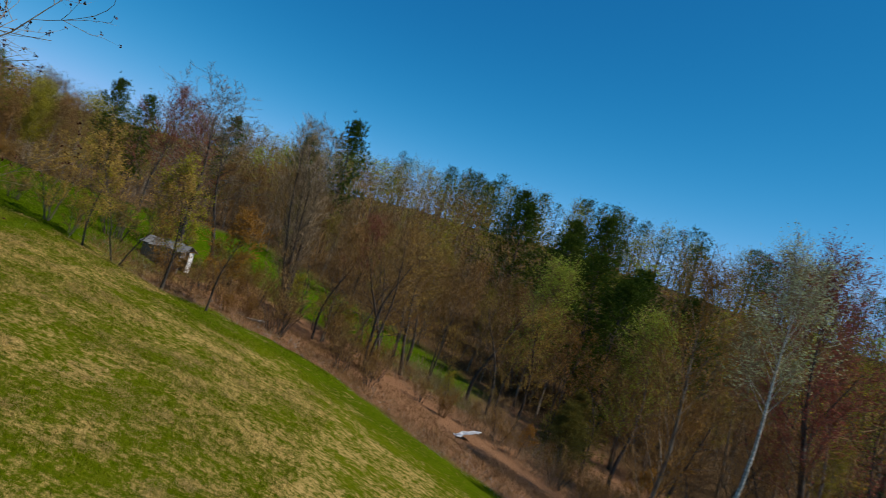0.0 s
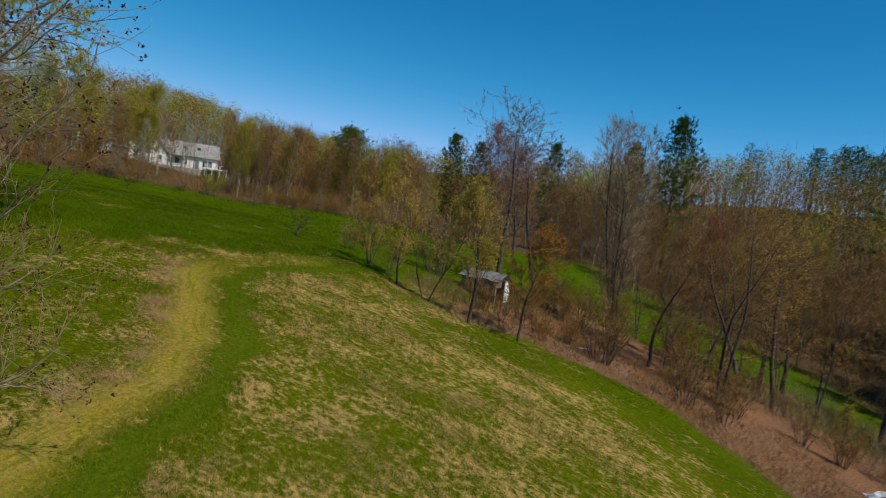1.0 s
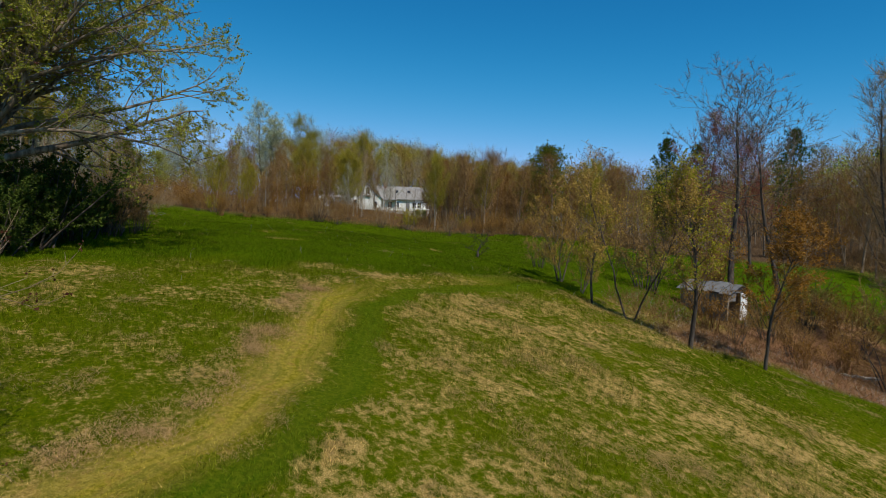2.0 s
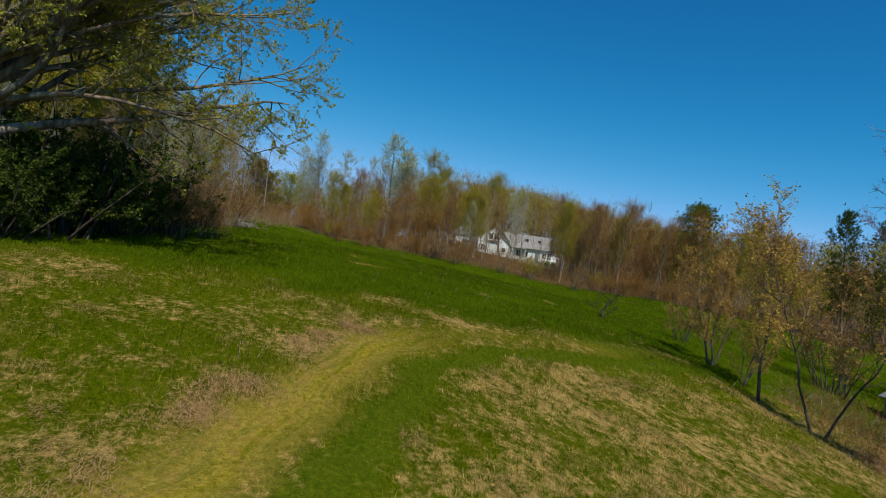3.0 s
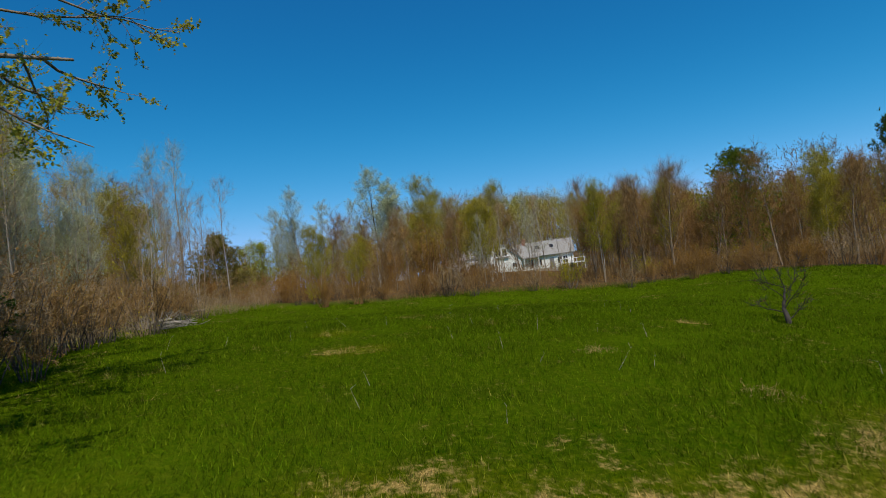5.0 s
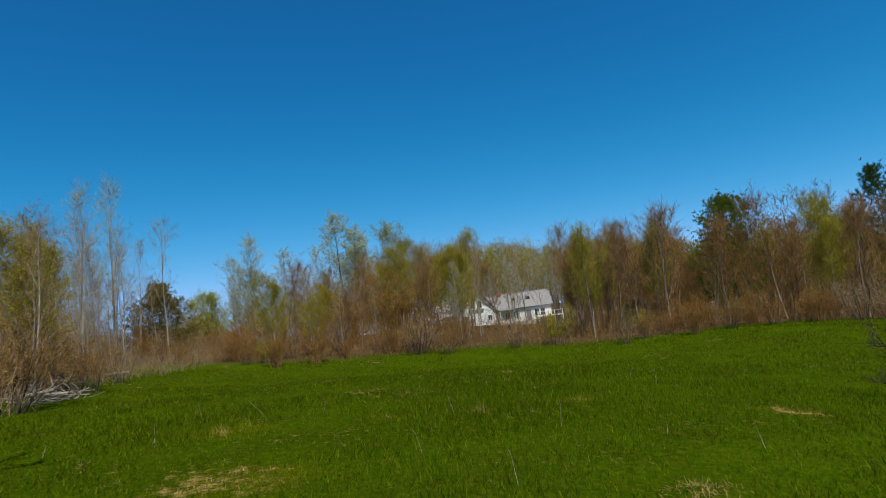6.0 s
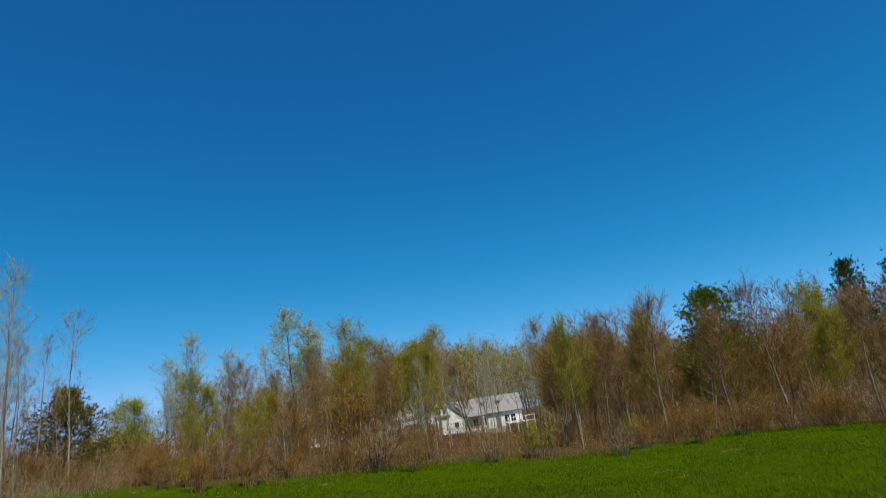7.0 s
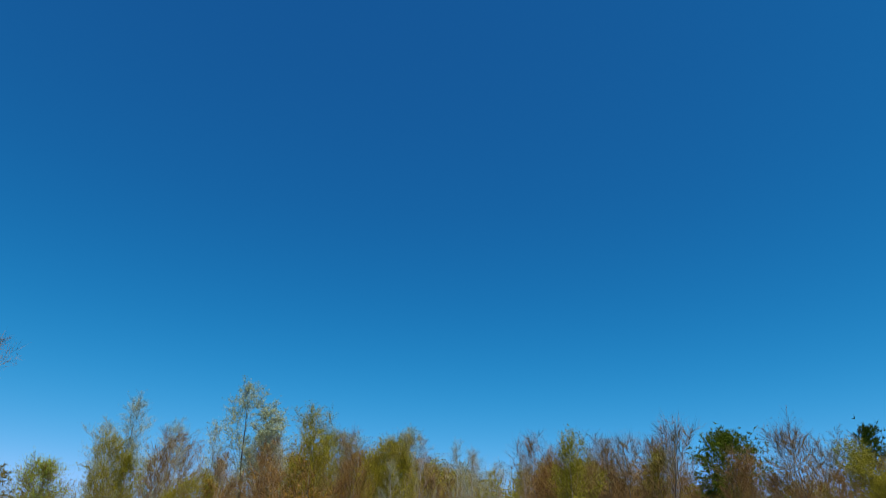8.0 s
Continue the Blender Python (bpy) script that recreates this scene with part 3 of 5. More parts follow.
def plant(key, x, y, tall=None, turn=None, label="", group="", lean=(0, 0), wide=1.0):
    """Puts one tree or shrub of a kind on the ground."""
    meshes, own, name, text, category = KINDS[key]
    s = (tall or own) / own
    turn = random.uniform(0, 360) if turn is None else turn
    ob = new(name)
    ob.empty_display_size = 0.3
    ob.matrix_basis = pose(x, y, float(height(x, y)) - 0.03, lean[0], lean[1], turn) @ Matrix.Diagonal((s * wide, s * wide, s, 1))
    for p, me in meshes:
        child = new(p, me)
        child.parent = ob
        if p != "trunk":
            child["kind"] = "stuff"
    return tagged(ob, label or text, category, group)


def tree_kind(key, arrays, tall, wood_mat, leaf_mat, label, name="tree", twig_mat=None):
    kind(key, arrays, tall, wood_mat, leaf_mat, name, label, "tree", twig_mat or M_TWIG)


tree_kind("bare_a", broadleaf(11, 12, 0.13, 0.20, 26, 0.34, sub=7, twigs=11, foliage=2200, size=0.045, thick=0.011), 12, M_GREY, L_BROWN, "bare grey-brown spring tree with brown buds")
tree_kind("bare_b", broadleaf(12, 12, 0.12, 0.25, 22, 0.31, (24, 44), 0.12, stems=2, sub=7, twigs=11, foliage=2200, size=0.045, thick=0.011), 12, M_GREY, L_BROWN, "bare twin-stemmed grey-brown tree with brown buds")
tree_kind("rust_a", broadleaf(21, 11, 0.10, 0.14, 26, 0.34, sub=6, twigs=11, foliage=6500, size=0.048, thick=0.011), 11, M_GREY, L_RUST, "rust-brown budding tree at the wood's edge", twig_mat=M_RUSTTWIG)
tree_kind("rust_b", broadleaf(22, 10, 0.10, 0.14, 22, 0.37, stems=2, sub=6, twigs=11, foliage=6500, size=0.048, thick=0.011), 10, M_GREY, L_RUST, "rust-brown budding tree with forked stem", twig_mat=M_RUSTTWIG)
tree_kind("red_a", broadleaf(31, 13, 0.16, 0.24, 26, 0.35, sub=8, twigs=14, foliage=10000, size=0.070, thick=0.011), 13, M_DARKBARK, L_RED, "dark red flowering maple tree in woods", twig_mat=M_REDTWIG)
tree_kind("olive_a", broadleaf(41, 13, 0.13, 0.22, 26, 0.33, sub=7, twigs=13, foliage=13000, size=0.060, thick=0.011), 13, M_GREY, L_OLIVE, "tree with olive-yellow young spring leaves", twig_mat=M_OLIVETWIG)
tree_kind("olive_b", broadleaf(42, 12, 0.11, 0.25, 24, 0.30, (28, 48), 0.10, stems=2, sub=7, twigs=13, foliage=15000, size=0.085, thick=0.011), 12, M_PALE, L_OLIVE, "pale-stemmed tree with olive-yellow young leaves", twig_mat=M_OLIVETWIG)
tree_kind("lime_a", broadleaf(51, 9, 0.10, 0.14, 26, 0.36, sub=7, twigs=11, foliage=13000, size=0.075, thick=0.011), 9, M_GREY, L_LIME, "small tree with bright yellow-green young leaves")
tree_kind("poplar_a", broadleaf(61, 16, 0.13, 0.20, 40, 0.25, (22, 42), 0.12, sub=6, twigs=12, twig=0.7, stems=3, splay=(0.03, 0.10), foliage=22000, size=0.085, thick=0.010), 16, M_DARKBARK, L_POPLAR, "tall narrow poplar with grey-green young leaves", "poplar_tree", M_POPTWIG)
tree_kind("poplar_b", broadleaf(62, 15, 0.12, 0.22, 34, 0.23, (22, 40), 0.13, stems=2, sub=6, twigs=12, twig=0.8, splay=(0.04, 0.14), foliage=12000, size=0.058, thick=0.010), 15, M_PALE, L_POPLAR, "tall pale poplar with sparse grey-green leaves", "poplar_tree", M_POPTWIG)
tree_kind("birch_a", broadleaf(71, 13, 0.09, 0.25, 26, 0.20, (25, 45), 0.10, sub=5, twigs=9, twig=0.9, thick=0.007, foliage=1500, size=0.05), 13, M_PALE, L_POPLAR, "slender pale-barked tree, almost bare of leaves", "birch_tree", M_POPTWIG)
tree_kind("birch_b", broadleaf(72, 12, 0.065, 0.24, 16, 0.22, (22, 42), 0.12, sub=5, twigs=8, twig=0.9, thick=0.007, foliage=400, size=0.05), 12, M_PALE, L_BROWN, "thin pale leafless tree in a thicket", "birch_tree", M_PALETWIG)
tree_kind("white_birch", broadleaf(73, 18, 0.12, 0.58, 24, 0.17, (28, 50), 0.08, sub=7, twigs=11, foliage=5000, size=0.075, thick=0.010), 18, M_BIRCH, L_POPLAR, "tall white birch with pale green young leaves", "birch_tree", M_PALETWIG)
# this pine takes the needle copy that is coloured as if sunlit
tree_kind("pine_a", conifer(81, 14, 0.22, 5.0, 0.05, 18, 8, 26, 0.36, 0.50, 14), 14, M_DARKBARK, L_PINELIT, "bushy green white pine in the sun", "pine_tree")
tree_kind("pine_b", conifer(82, 20, 0.26, 5.0, 0.22, 17, 7, 13, 0.52, 0.50, 8), 20, M_DARKBARK, L_PINE, "tall dark green white pine tree", "pine_tree")
tree_kind("pine_low", conifer(83, 8, 0.12, 4.6, 0.02, 15, 9, 24, 0.34, 1.7, 6), 8, M_DARKBARK, L_PINEDULL, "broad low pine with brownish olive needles", "pine_tree")
tree_kind("sapling_orange", broadleaf(91, 5.2, 0.055, 0.28, 20, 0.36, (35, 60), 0.10, sub=6, twigs=9, twig=0.32, foliage=9500, size=0.042, thick=0.006, crook=0.10, near=True), 5.2, M_DARKBARK, L_ORANGE, "young tree with orange-brown new leaves", "sapling")
tree_kind("sapling_gold", broadleaf(92, 6.0, 0.050, 0.34, 18, 0.40, (30, 60), 0.07, stems=2, sub=7, twigs=9, twig=0.36, foliage=7000, size=0.044, thick=0.006, crook=0.13, near=True), 6, M_DARKBARK, L_GOLD, "crooked young tree with golden-tan new leaves", "sapling")
tree_kind("sapling_tan", broadleaf(93, 4.8, 0.055, 0.16, 20, 0.36, (30, 55), 0.12, stems=4, splay=(0.18, 0.42), sub=5, twigs=8, twig=0.30, foliage=8000, size=0.034, thick=0.006, crook=0.13, near=True), 4.8, M_GREY, L_GOLD, "many-stemmed sapling with sparse tan leaves", "sapling")
tree_kind("sapling_olive", broadleaf(94, 5.0, 0.06, 0.25, 20, 0.33, (30, 55), 0.10, stems=1, sub=6, twigs=9, twig=0.30, foliage=5500, size=0.040, thick=0.006, crook=0.08, near=True), 5, M_DARKBARK, L_OLIVE, "thin young tree with sparse olive leaves", "sapling")
tree_kind("sapling_dark", broadleaf(95, 2.0, 0.07, 0.14, 8, 0.55, (40, 66), 0.12, wander=0.2, sub=5, twigs=6, twig=0.25, foliage=120, size=0.03, crook=0.20, thick=0.006, near=True), 2, M_BLACKBARK, L_BROWN, "small crooked dark sapling in open grass", "sapling", M_BLACKBARK)
tree_kind("valley_a", broadleaf(121, 10, 0.13, 0.30, 18, 0.42, (32, 62), 0.06, wander=0.17, sub=7, twigs=9, twig=0.6, foliage=2200, size=0.045, thick=0.008, crook=0.09), 10, M_DARKBARK, L_BROWN, "crooked dark-barked tree with fine bare twigs")
tree_kind("valley_b", broadleaf(122, 10, 0.12, 0.28, 18, 0.40, (30, 58), 0.07, wander=0.15, stems=2, sub=6, twigs=9, twig=0.6, foliage=3600, size=0.045, thick=0.008, crook=0.08), 10, M_DARKBARK, L_RUST, "forked dark-barked tree with rust-brown buds", twig_mat=M_RUSTTWIG)
tree_kind("valley_c", broadleaf(123, 9, 0.10, 0.22, 20, 0.40, (30, 60), 0.07, wander=0.15, sub=6, twigs=9, twig=0.5, foliage=5500, size=0.050, thick=0.008, crook=0.09), 9, M_DARKBARK, L_GOLD, "dark-stemmed tree with thin golden young leaves")
kind("bush_rust", shrub(101, 3.2, 18, 0.42, 5, 12, 0.42, 3200, 0.040), 3.2, M_RUSTTWIG, L_RUST, "bush", "rust-brown budding bush beside the meadow", "bush", M_RUSTTWIG)
kind("bush_grey", shrub(102, 3.0, 16, 0.5, 5, 12, 0.34, 700, 0.045, r=0.02), 3.0, M_DARKBARK, L_BROWN, "bush", "leafless grey-brown thorny bush by the wood", "bush", M_PALETWIG)
kind("bush_brown", shrub(105, 3.0, 16, 0.5, 5, 13, 0.40, 1500, 0.040, r=0.02), 3.0, M_DARKBARK, L_BROWN, "bush", "brown leafless bush below the meadow", "bush", M_TWIG)
kind("bush_olive", shrub(103, 2.6, 16, 0.6, 5, 9, 0.30, 4500, 0.052), 2.6, M_GREY, L_OLIVE, "bush", "low bush with olive-green young leaves", "bush", M_TWIG)
kind("bush_dark", shrub(104, 3.6, 22, 0.75, 6, 7, 0.34, 26000, 0.050, 0.008, 0.04), 3.6, M_DARKBARK, L_CEDAR, "evergreen_bush", "dense dark evergreen bush in shade", "bush")
tree_kind("tall_oak", broadleaf(111, 14, 0.15, 0.50, 22, 0.34, (36, 72), 0.09, wander=0.15, sub=10, twigs=16, twig=0.42, foliage=1200, size=0.050, thick=0.011, crook=0.045), 14, M_DARKBARK, L_BROWN, "tall bare tree with open crown of fine twigs", twig_mat=M_GREY)
tree_kind("big_maple", broadleaf(112, 19, 0.20, 0.16, 44, 0.25, (16, 36), 0.13, wander=0.08, stems=5, sub=9, twigs=16, twig=0.8, foliage=800, size=0.05, thick=0.011, splay=(0.05, 0.20), crook=0.025), 19, M_DARKBARK, L_BROWN, "large leafless grey tree with several stems", twig_mat=M_PALETWIG)

# ---- hand-placed trees ----
ROW = "young trees along the field edge"
plant("sapling_dark", -28.8, 37.8, 2.0, 40, group=ROW)
plant("bush_brown", -27.3, 41.6, 2.6, 10, "leafless brown bush at the field edge", ROW)
plant("sapling_tan", -23.0, 38.4, 5.0, 20, group=ROW)
plant("sapling_tan", -21.4, 38.2, 3.0, 140, "small many-stemmed sapling with few tan leaves", ROW)
plant("sapling_olive", -19.8, 36.9, 4.6, 250, "slender young tree with few dull golden leaves", ROW)
plant("sapling_gold", -17.9, 37.2, 7.0, 15, group=ROW, lean=(0, -8))
plant("sapling_olive", -15.1, 37.5, 7.4, 70, group=ROW)
plant("sapling_orange", -12.9, 39.9, 6.4, 0, group=ROW)
plant("tall_oak", -20.2, 53.0, 14.3, 30, wide=1.25)
plant("tall_oak", -18.0, 55.6, 12.8, 200, lean=(0, 10), wide=1.25)
plant("big_maple", -11.2, 57.6, 17.4, 60, wide=1.15)
plant("red_a", -35.5, 78.5, 14.5, 0)
plant("red_a", -31.5, 83.0, 13.5, 120)
plant("pine_b", -64.5, 123.0, 21, 10, wide=0.78)
plant("pine_b", -60.0, 126.0, 20, 80, wide=0.78)
plant("pine_b", -17.0, 112.0, 25, 40, wide=0.78)
plant("pine_b", -25.5, 118.0, 20, 90, wide=0.78)
plant("pine_b", -38.0, 112.0, 18.5, 150, wide=0.78)
plant("rust_a", -6.8, 54.5, 9.5, 0)
plant("rust_a", 19.5, 43.0, 19, 50)
plant("red_a", 34.0, 46.5, 24, 90)
plant("white_birch", 18.6, 32.4, 20.5, 120)
plant("lime_a", 25.4, 64.3, 15.5, 10, wide=0.8)
plant("lime_a", 16.0, 74.0, 16.5, 60, wide=0.75)
plant("pine_b", 33.0, 112.0, 26, 20)
plant("pine_b", 26.0, 108.0, 24, 130)
plant("pine_b", 21.0, 142.0, 24, 70)
plant("pine_low", 19.0, 60.0, 6.6, 20)
plant("pine_low", 17.0, 56.0, 5.6, 80)
for px, py, ph in ((23.7, 80, 21), (28.5, 78, 20), (23.7, 69, 19), (21.8, 93, 22), (16.5, 105, 24), (33, 88, 21), (38, 80, 20)):
    plant("pine_b", px, py, ph, wide=1.15)
plant("bush_rust", -2.2, 52.0, 4.2, 0)
plant("bush_brown", -15.4, 42.6, 2.4, 40, "brown leafless bush before the shed", "bushes below the field")
plant("bush_rust", -12.6, 43.4, 2.2, 90, "rust-brown budding bush before the shed", "bushes below the field")
# the far edge by the house
POPLARS = "tall poplars by the far edge"
plant("poplar_a", -96.9, 54.6, 14.8, 0, group=POPLARS, wide=1.55)
plant("poplar_b", -100.2, 52.9, 11.5, 50, group=POPLARS)
plant("poplar_b", -112.5, 47.6, 15.2, 90, group=POPLARS, wide=1.3)
plant("poplar_b", -113.2, 44.9, 12.8, 20, group=POPLARS, wide=1.3)
plant("poplar_b", -110.0, 49.6, 12.6, 160, group=POPLARS, wide=1.3)
plant("poplar_b", -112.0, 43.0, 11.0, 230, group=POPLARS)
plant("birch_a", -80.1, 27.2, 14.8, 0)
plant("birch_a", -78.6, 24.9, 14.0, 100)
plant("birch_b", -79.0, 31.0, 11.5, 30)
plant("pine_low", -86.0, 31.2, 6.6, 10, wide=1.15)
plant("lime_a", -92.0, 37.0, 5.6, 0, wide=1.3)
plant("olive_b", -102.0, 64.8, 14.2, 0)
plant("olive_b", -97.3, 73.4, 12.6, 60)
plant("olive_a", -114.4, 84.0, 13.0, 20)
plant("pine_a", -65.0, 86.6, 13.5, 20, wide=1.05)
for px, py, ph, pk in ((-70.6, 53.5, 7.6, "olive_b"), (-73.7, 54.2, 8.4, "bare_b"), (-67.6, 52.5, 6.6, "birch_a"), (-76.0, 55.0, 8.0, "olive_b"), (-69.0, 50.6, 6.2, "rust_b")):
    plant(pk, px, py, ph, group="trees along the far edge")
for px, py, ph in ((-61.0, 82.5, 5.4), (-66.5, 82.0, 5.0)):
    plant("rust_a", px, py, ph, group="trees along the far edge")
plant("bare_a", -69.5, 79.0, 7.0, 0)
plant("bush_olive", -58.0, 76.0, 2.6, 0)
for wx, wy, wh in ((-42, 13.5, 12), (-46, 16.5, 12.5), (-50.5, 14.5, 13), (-39.5, 10.5, 11), (-47.5, 10.5, 12), (-54.5, 17.0, 11.5), (-44, 8, 12)):
    plant("olive_b" if wh > 11.8 else "poplar_b", wx, wy, wh, group="tall trees behind the thicket")
for wx, wy, wh in ((-55, 12, 12), (-58.5, 14.5, 12.5), (-61, 17, 11.5), (-63.5, 15, 12), (-66, 19.5, 11), (-59, 10, 13), (-52.5, 9, 12), (-65, 12, 13), (-70, 16.5, 12)):
    plant("olive_b" if wx % 1 else "birch_a", wx, wy, wh, group="tall trees behind the thicket")
for wx, wy, wh in ((-77.5, 22.0, 9.0), (-80.5, 21.0, 9.5), (-75.5, 19.0, 10.0), (-84.0, 22.5, 8.0)):
    plant("olive_a", wx, wy, wh, group="tall trees behind the thicket")
plant("tall_oak", -59.6, 93.8, 13.0, 0)
plant("tall_oak", -56.0, 90.5, 12.0, 120)


# ---- woods ----
def scatter(count, area, keys, tall, gap, seed, keep, group):
    """Strews trees of several kinds over a box on the plan, where keep allows it."""
    rng = random.Random(seed)
    done, tries = [], 0
    names, weights = [k for k, _ in keys], [w for _, w in keys]
    while len(done) < count and tries < count * 60:
        tries += 1
        x, y = rng.uniform(area[0], area[1]), rng.uniform(area[2], area[3])
        if not keep(x, y) or any((x - a) ** 2 + (y - b) ** 2 < gap * gap for a, b in done):
            continue
        done.append((x, y))
        plant(rng.choices(names, weights)[0], x, y, rng.uniform(*tall), rng.uniform(0, 360), group=group, lean=(rng.uniform(-3, 3), rng.uniform(-3, 3)), wide=rng.uniform(0.85, 1.2))
    return done


def un(x, y):
    return -0.83 * x + 0.55 * y, 0.55 * x + 0.83 * y


def house_gap(x, y):
    """The view past the lawn to the house, thinly planted."""
    u, n = un(x, y)
    return 7.2 - 0.03 * (u - 84) < n < 16.0 + 0.11 * (u - 84) and u > 76


def low_gap(x, y):
    """The dip in the skyline west of the poplars."""
    u, n = un(x, y)
    return u > 58 and -0.56 < (n - 7.8) / (u - 36.4) < -0.42


def truck_gap(x, y):
    """The line of sight over the scrub to the parked truck."""
    return abs((x + 12.5) * 0.397 + (y - 19.7) * 0.918) < 1.2 and un(x, y)[0] > 70


def far_edge(x, y):
    u, n = un(x, y)
    pine = math.hypot(x + 61, y - 81) < 9
    return 82 < u - 0.06 * n < 108 and -10 < n < 44 and not low_gap(x, y) and not pine and not house_gap(x, y)


def thicket_line(u):
    return -2.8 - 0.33 * (u - 41)


def below(x, y):
    return float(beside(EDGE, np.array(x), np.array(y)))


FAR, VALLEY = "trees along the far edge", "trees of the valley wood"
scatter(90, (-125, -35, 10, 105), (("bush_rust", 6), ("bush_grey", 2), ("bush_brown", 4), ("bush_olive", 0.6)), (1.8, 3.4), 1.5, 1, lambda x, y: 78 < un(x, y)[0] < 92 and -22 < un(x, y)[1] < 46 and not truck_gap(x, y) and (not house_gap(x, y) or ((x * 5.1 + y * 2.3) % 1 < 0.35 and un(x, y)[0] < 86)), "bushes along the far edge")
scatter(34, (-130, -45, 5, 110), (("rust_b", 0.3), ("olive_b", 4), ("bare_b", 2), ("birch_a", 3), ("birch_b", 2), ("bush_rust", 2)), (4.5, 8.6), 2.0, 2, lambda x, y: far_edge(x, y) and un(x, y)[1] < 7, FAR)
scatter(15, (-130, -45, 5, 110), (("birch_b", 4), ("bare_b", 1), ("birch_a", 2)), (5.5, 9.0), 1.5, 24, lambda x, y: 84 < un(x, y)[0] < 104 and house_gap(x, y), FAR)
scatter(3, (-130, -45, 5, 110), (("bare_b", 2), ("birch_a", 2)), (5.5, 7.5), 2.2, 22, lambda x, y: 84 < un(x, y)[0] < 104 and house_gap(x, y), FAR)
scatter(70, (-130, -45, 5, 110), (("rust_a", 3.5), ("rust_b", 3), ("olive_a", 1.4), ("olive_b", 1.4), ("bare_a", 2.5), ("bare_b", 2.5)), (7.0, 10.2), 1.9, 23, lambda x, y: far_edge(x, y) and not house_gap(x, y) and un(x, y)[1] > 7, FAR)
scatter(72, (-110, -40, -15, 40), (("birch_b", 7), ("birch_a", 2), ("bare_b", 1)), (6, 10.5), 1.2, 3, lambda x, y: 58 < un(x, y)[0] < 92 and -36 < un(x, y)[1] < -14 and not low_gap(x, y), "thicket of thin pale trees")
scatter(40, (-75, -30, -10, 30), (("birch_b", 5), ("olive_b", 2), ("poplar_b", 1)), (5.5, 10.0), 1.3, 7, lambda x, y: 42 < un(x, y)[0] < 68 and -26 < un(x, y)[1] < thicket_line(un(x, y)[0]) - 1.5, "thicket beside the meadow")
scatter(44, (-75, -30, -10, 30), (("bush_grey", 4), ("bush_brown", 4)), (2.0, 3.6), 1.3, 17, lambda x, y: 40 < un(x, y)[0] < 70 and -18 < un(x, y)[1] < thicket_line(un(x, y)[0]) - 0.7, "bushes of the thicket")
scatter(105, (-75, 45, 38, 110), (("bare_a", 4), ("bare_b", 3), ("rust_a", 2), ("rust_b", 1), ("olive_a", 2.5), ("red_a", 0.5)), (8, 12.5), 2.4, 4, lambda x, y: 66 < un(x, y)[1] < 92 and un(x, y)[0] < 95, VALLEY)
scatter(28, (-14, 62, 10, 75), (("valley_a", 4), ("valley_b", 3), ("valley_c", 1.6), ("bare_b", 0.6)), (8, 13), 2.8, 5, lambda x, y: 37 < un(x, y)[1] < 60 and un(x, y)[0] < 36 and below(x, y) > (22.0 if x > 1 else 8.0), VALLEY)
scatter(64, (-24, 48, 14, 64), (("bush_rust", 2), ("bush_brown", 6), ("rust_b", 1), ("sapling_orange", 1), ("sapling_olive", 1)), (2.2, 5.0), 1.7, 6, lambda x, y: (11.5 if x > -1 else 3.5) < below(x, y) < 18, "bushes below the field")


def far_woods(name, count, area, keys, tall, seed, keep, label, thin=0.30):
    """Woods too far off to tell the trees apart: real geometry in one mesh for wood and one for leaves."""
    rng = np.random.default_rng(seed)
    packs = {}
    for key in keys:
        arrays, own = RAW[key]
        out = []
        for p, v, f, s in arrays:
            share = 1.0 if p == "trunk" else thin
            f = f[: int(len(f) * share)] if share >= 0.5 else f[rng.choice(len(f), int(len(f) * thin), replace=False)]
            tri = v[f]
            if p == "crown":  # fewer leaves, each a larger clump
                c = tri.mean(1, keepdims=True)
                tri = c + (tri - c) * (1.6 if "pine" in key else 2.2)
            if p == "twig_work":  # fewer twigs, each a thicker spray
                c = (tri[:, :1] + tri[:, 1:2]) / 2
                tri[:, :2] = c + (tri[:, :2] - c) * 3.0
            out.append((p, tri.reshape(-1, 3), np.arange(len(tri) * 3).reshape(-1, 3)))
        packs[key] = (out, own)
    places = []
    tries = 0
    while len(places) < count and tries < count * 40:
        tries += 1
        x, y = rng.uniform(area[0], area[1]), rng.uniform(area[2], area[3])
        if keep(x, y):
            places.append((x, y))
    names, w = list(keys), np.array([keys[k] for k in keys], dtype=float)
    gathered = {}
    for x, y in places:
        key = names[rng.choice(len(names), p=w / w.sum())]
        out, own = packs[key]
        s = rng.uniform(*tall) / own * (1.15 if "pine" in key else 1.0)
        a = rng.uniform(0, 6.28)
        c, sn = math.cos(a) * s * rng.uniform(0.9, 1.3), math.sin(a) * s * rng.uniform(0.9, 1.3)
        z = float(height(x, y)) - 0.1
        for p, v, f in out:
            mat = KINDS[key][0][[q for q, _ in KINDS[key][0]].index(p)][1].materials[0]
            g = gathered.setdefault(mat.name, [mat, [], [], 0])
            vv = np.stack([v[:, 0] * c - v[:, 1] * sn + x, v[:, 0] * sn + v[:, 1] * c + y, v[:, 2] * s + z], 1)
            g[1].append(vv)
            g[2].append(f + g[3])
            g[3] += len(vv)
    ob = tagged(new(name), label, "woods", "", "stuff")
    for key, (mat, v, f, _) in gathered.items():
        me = tri_mesh(key, np.concatenate(v), np.concatenate(f), mat)
        tagged(new("leaf_mass" if "leaves" in key or "needles" in key or "flowers" in key else "wood_mass", me), kind="stuff").parent = ob


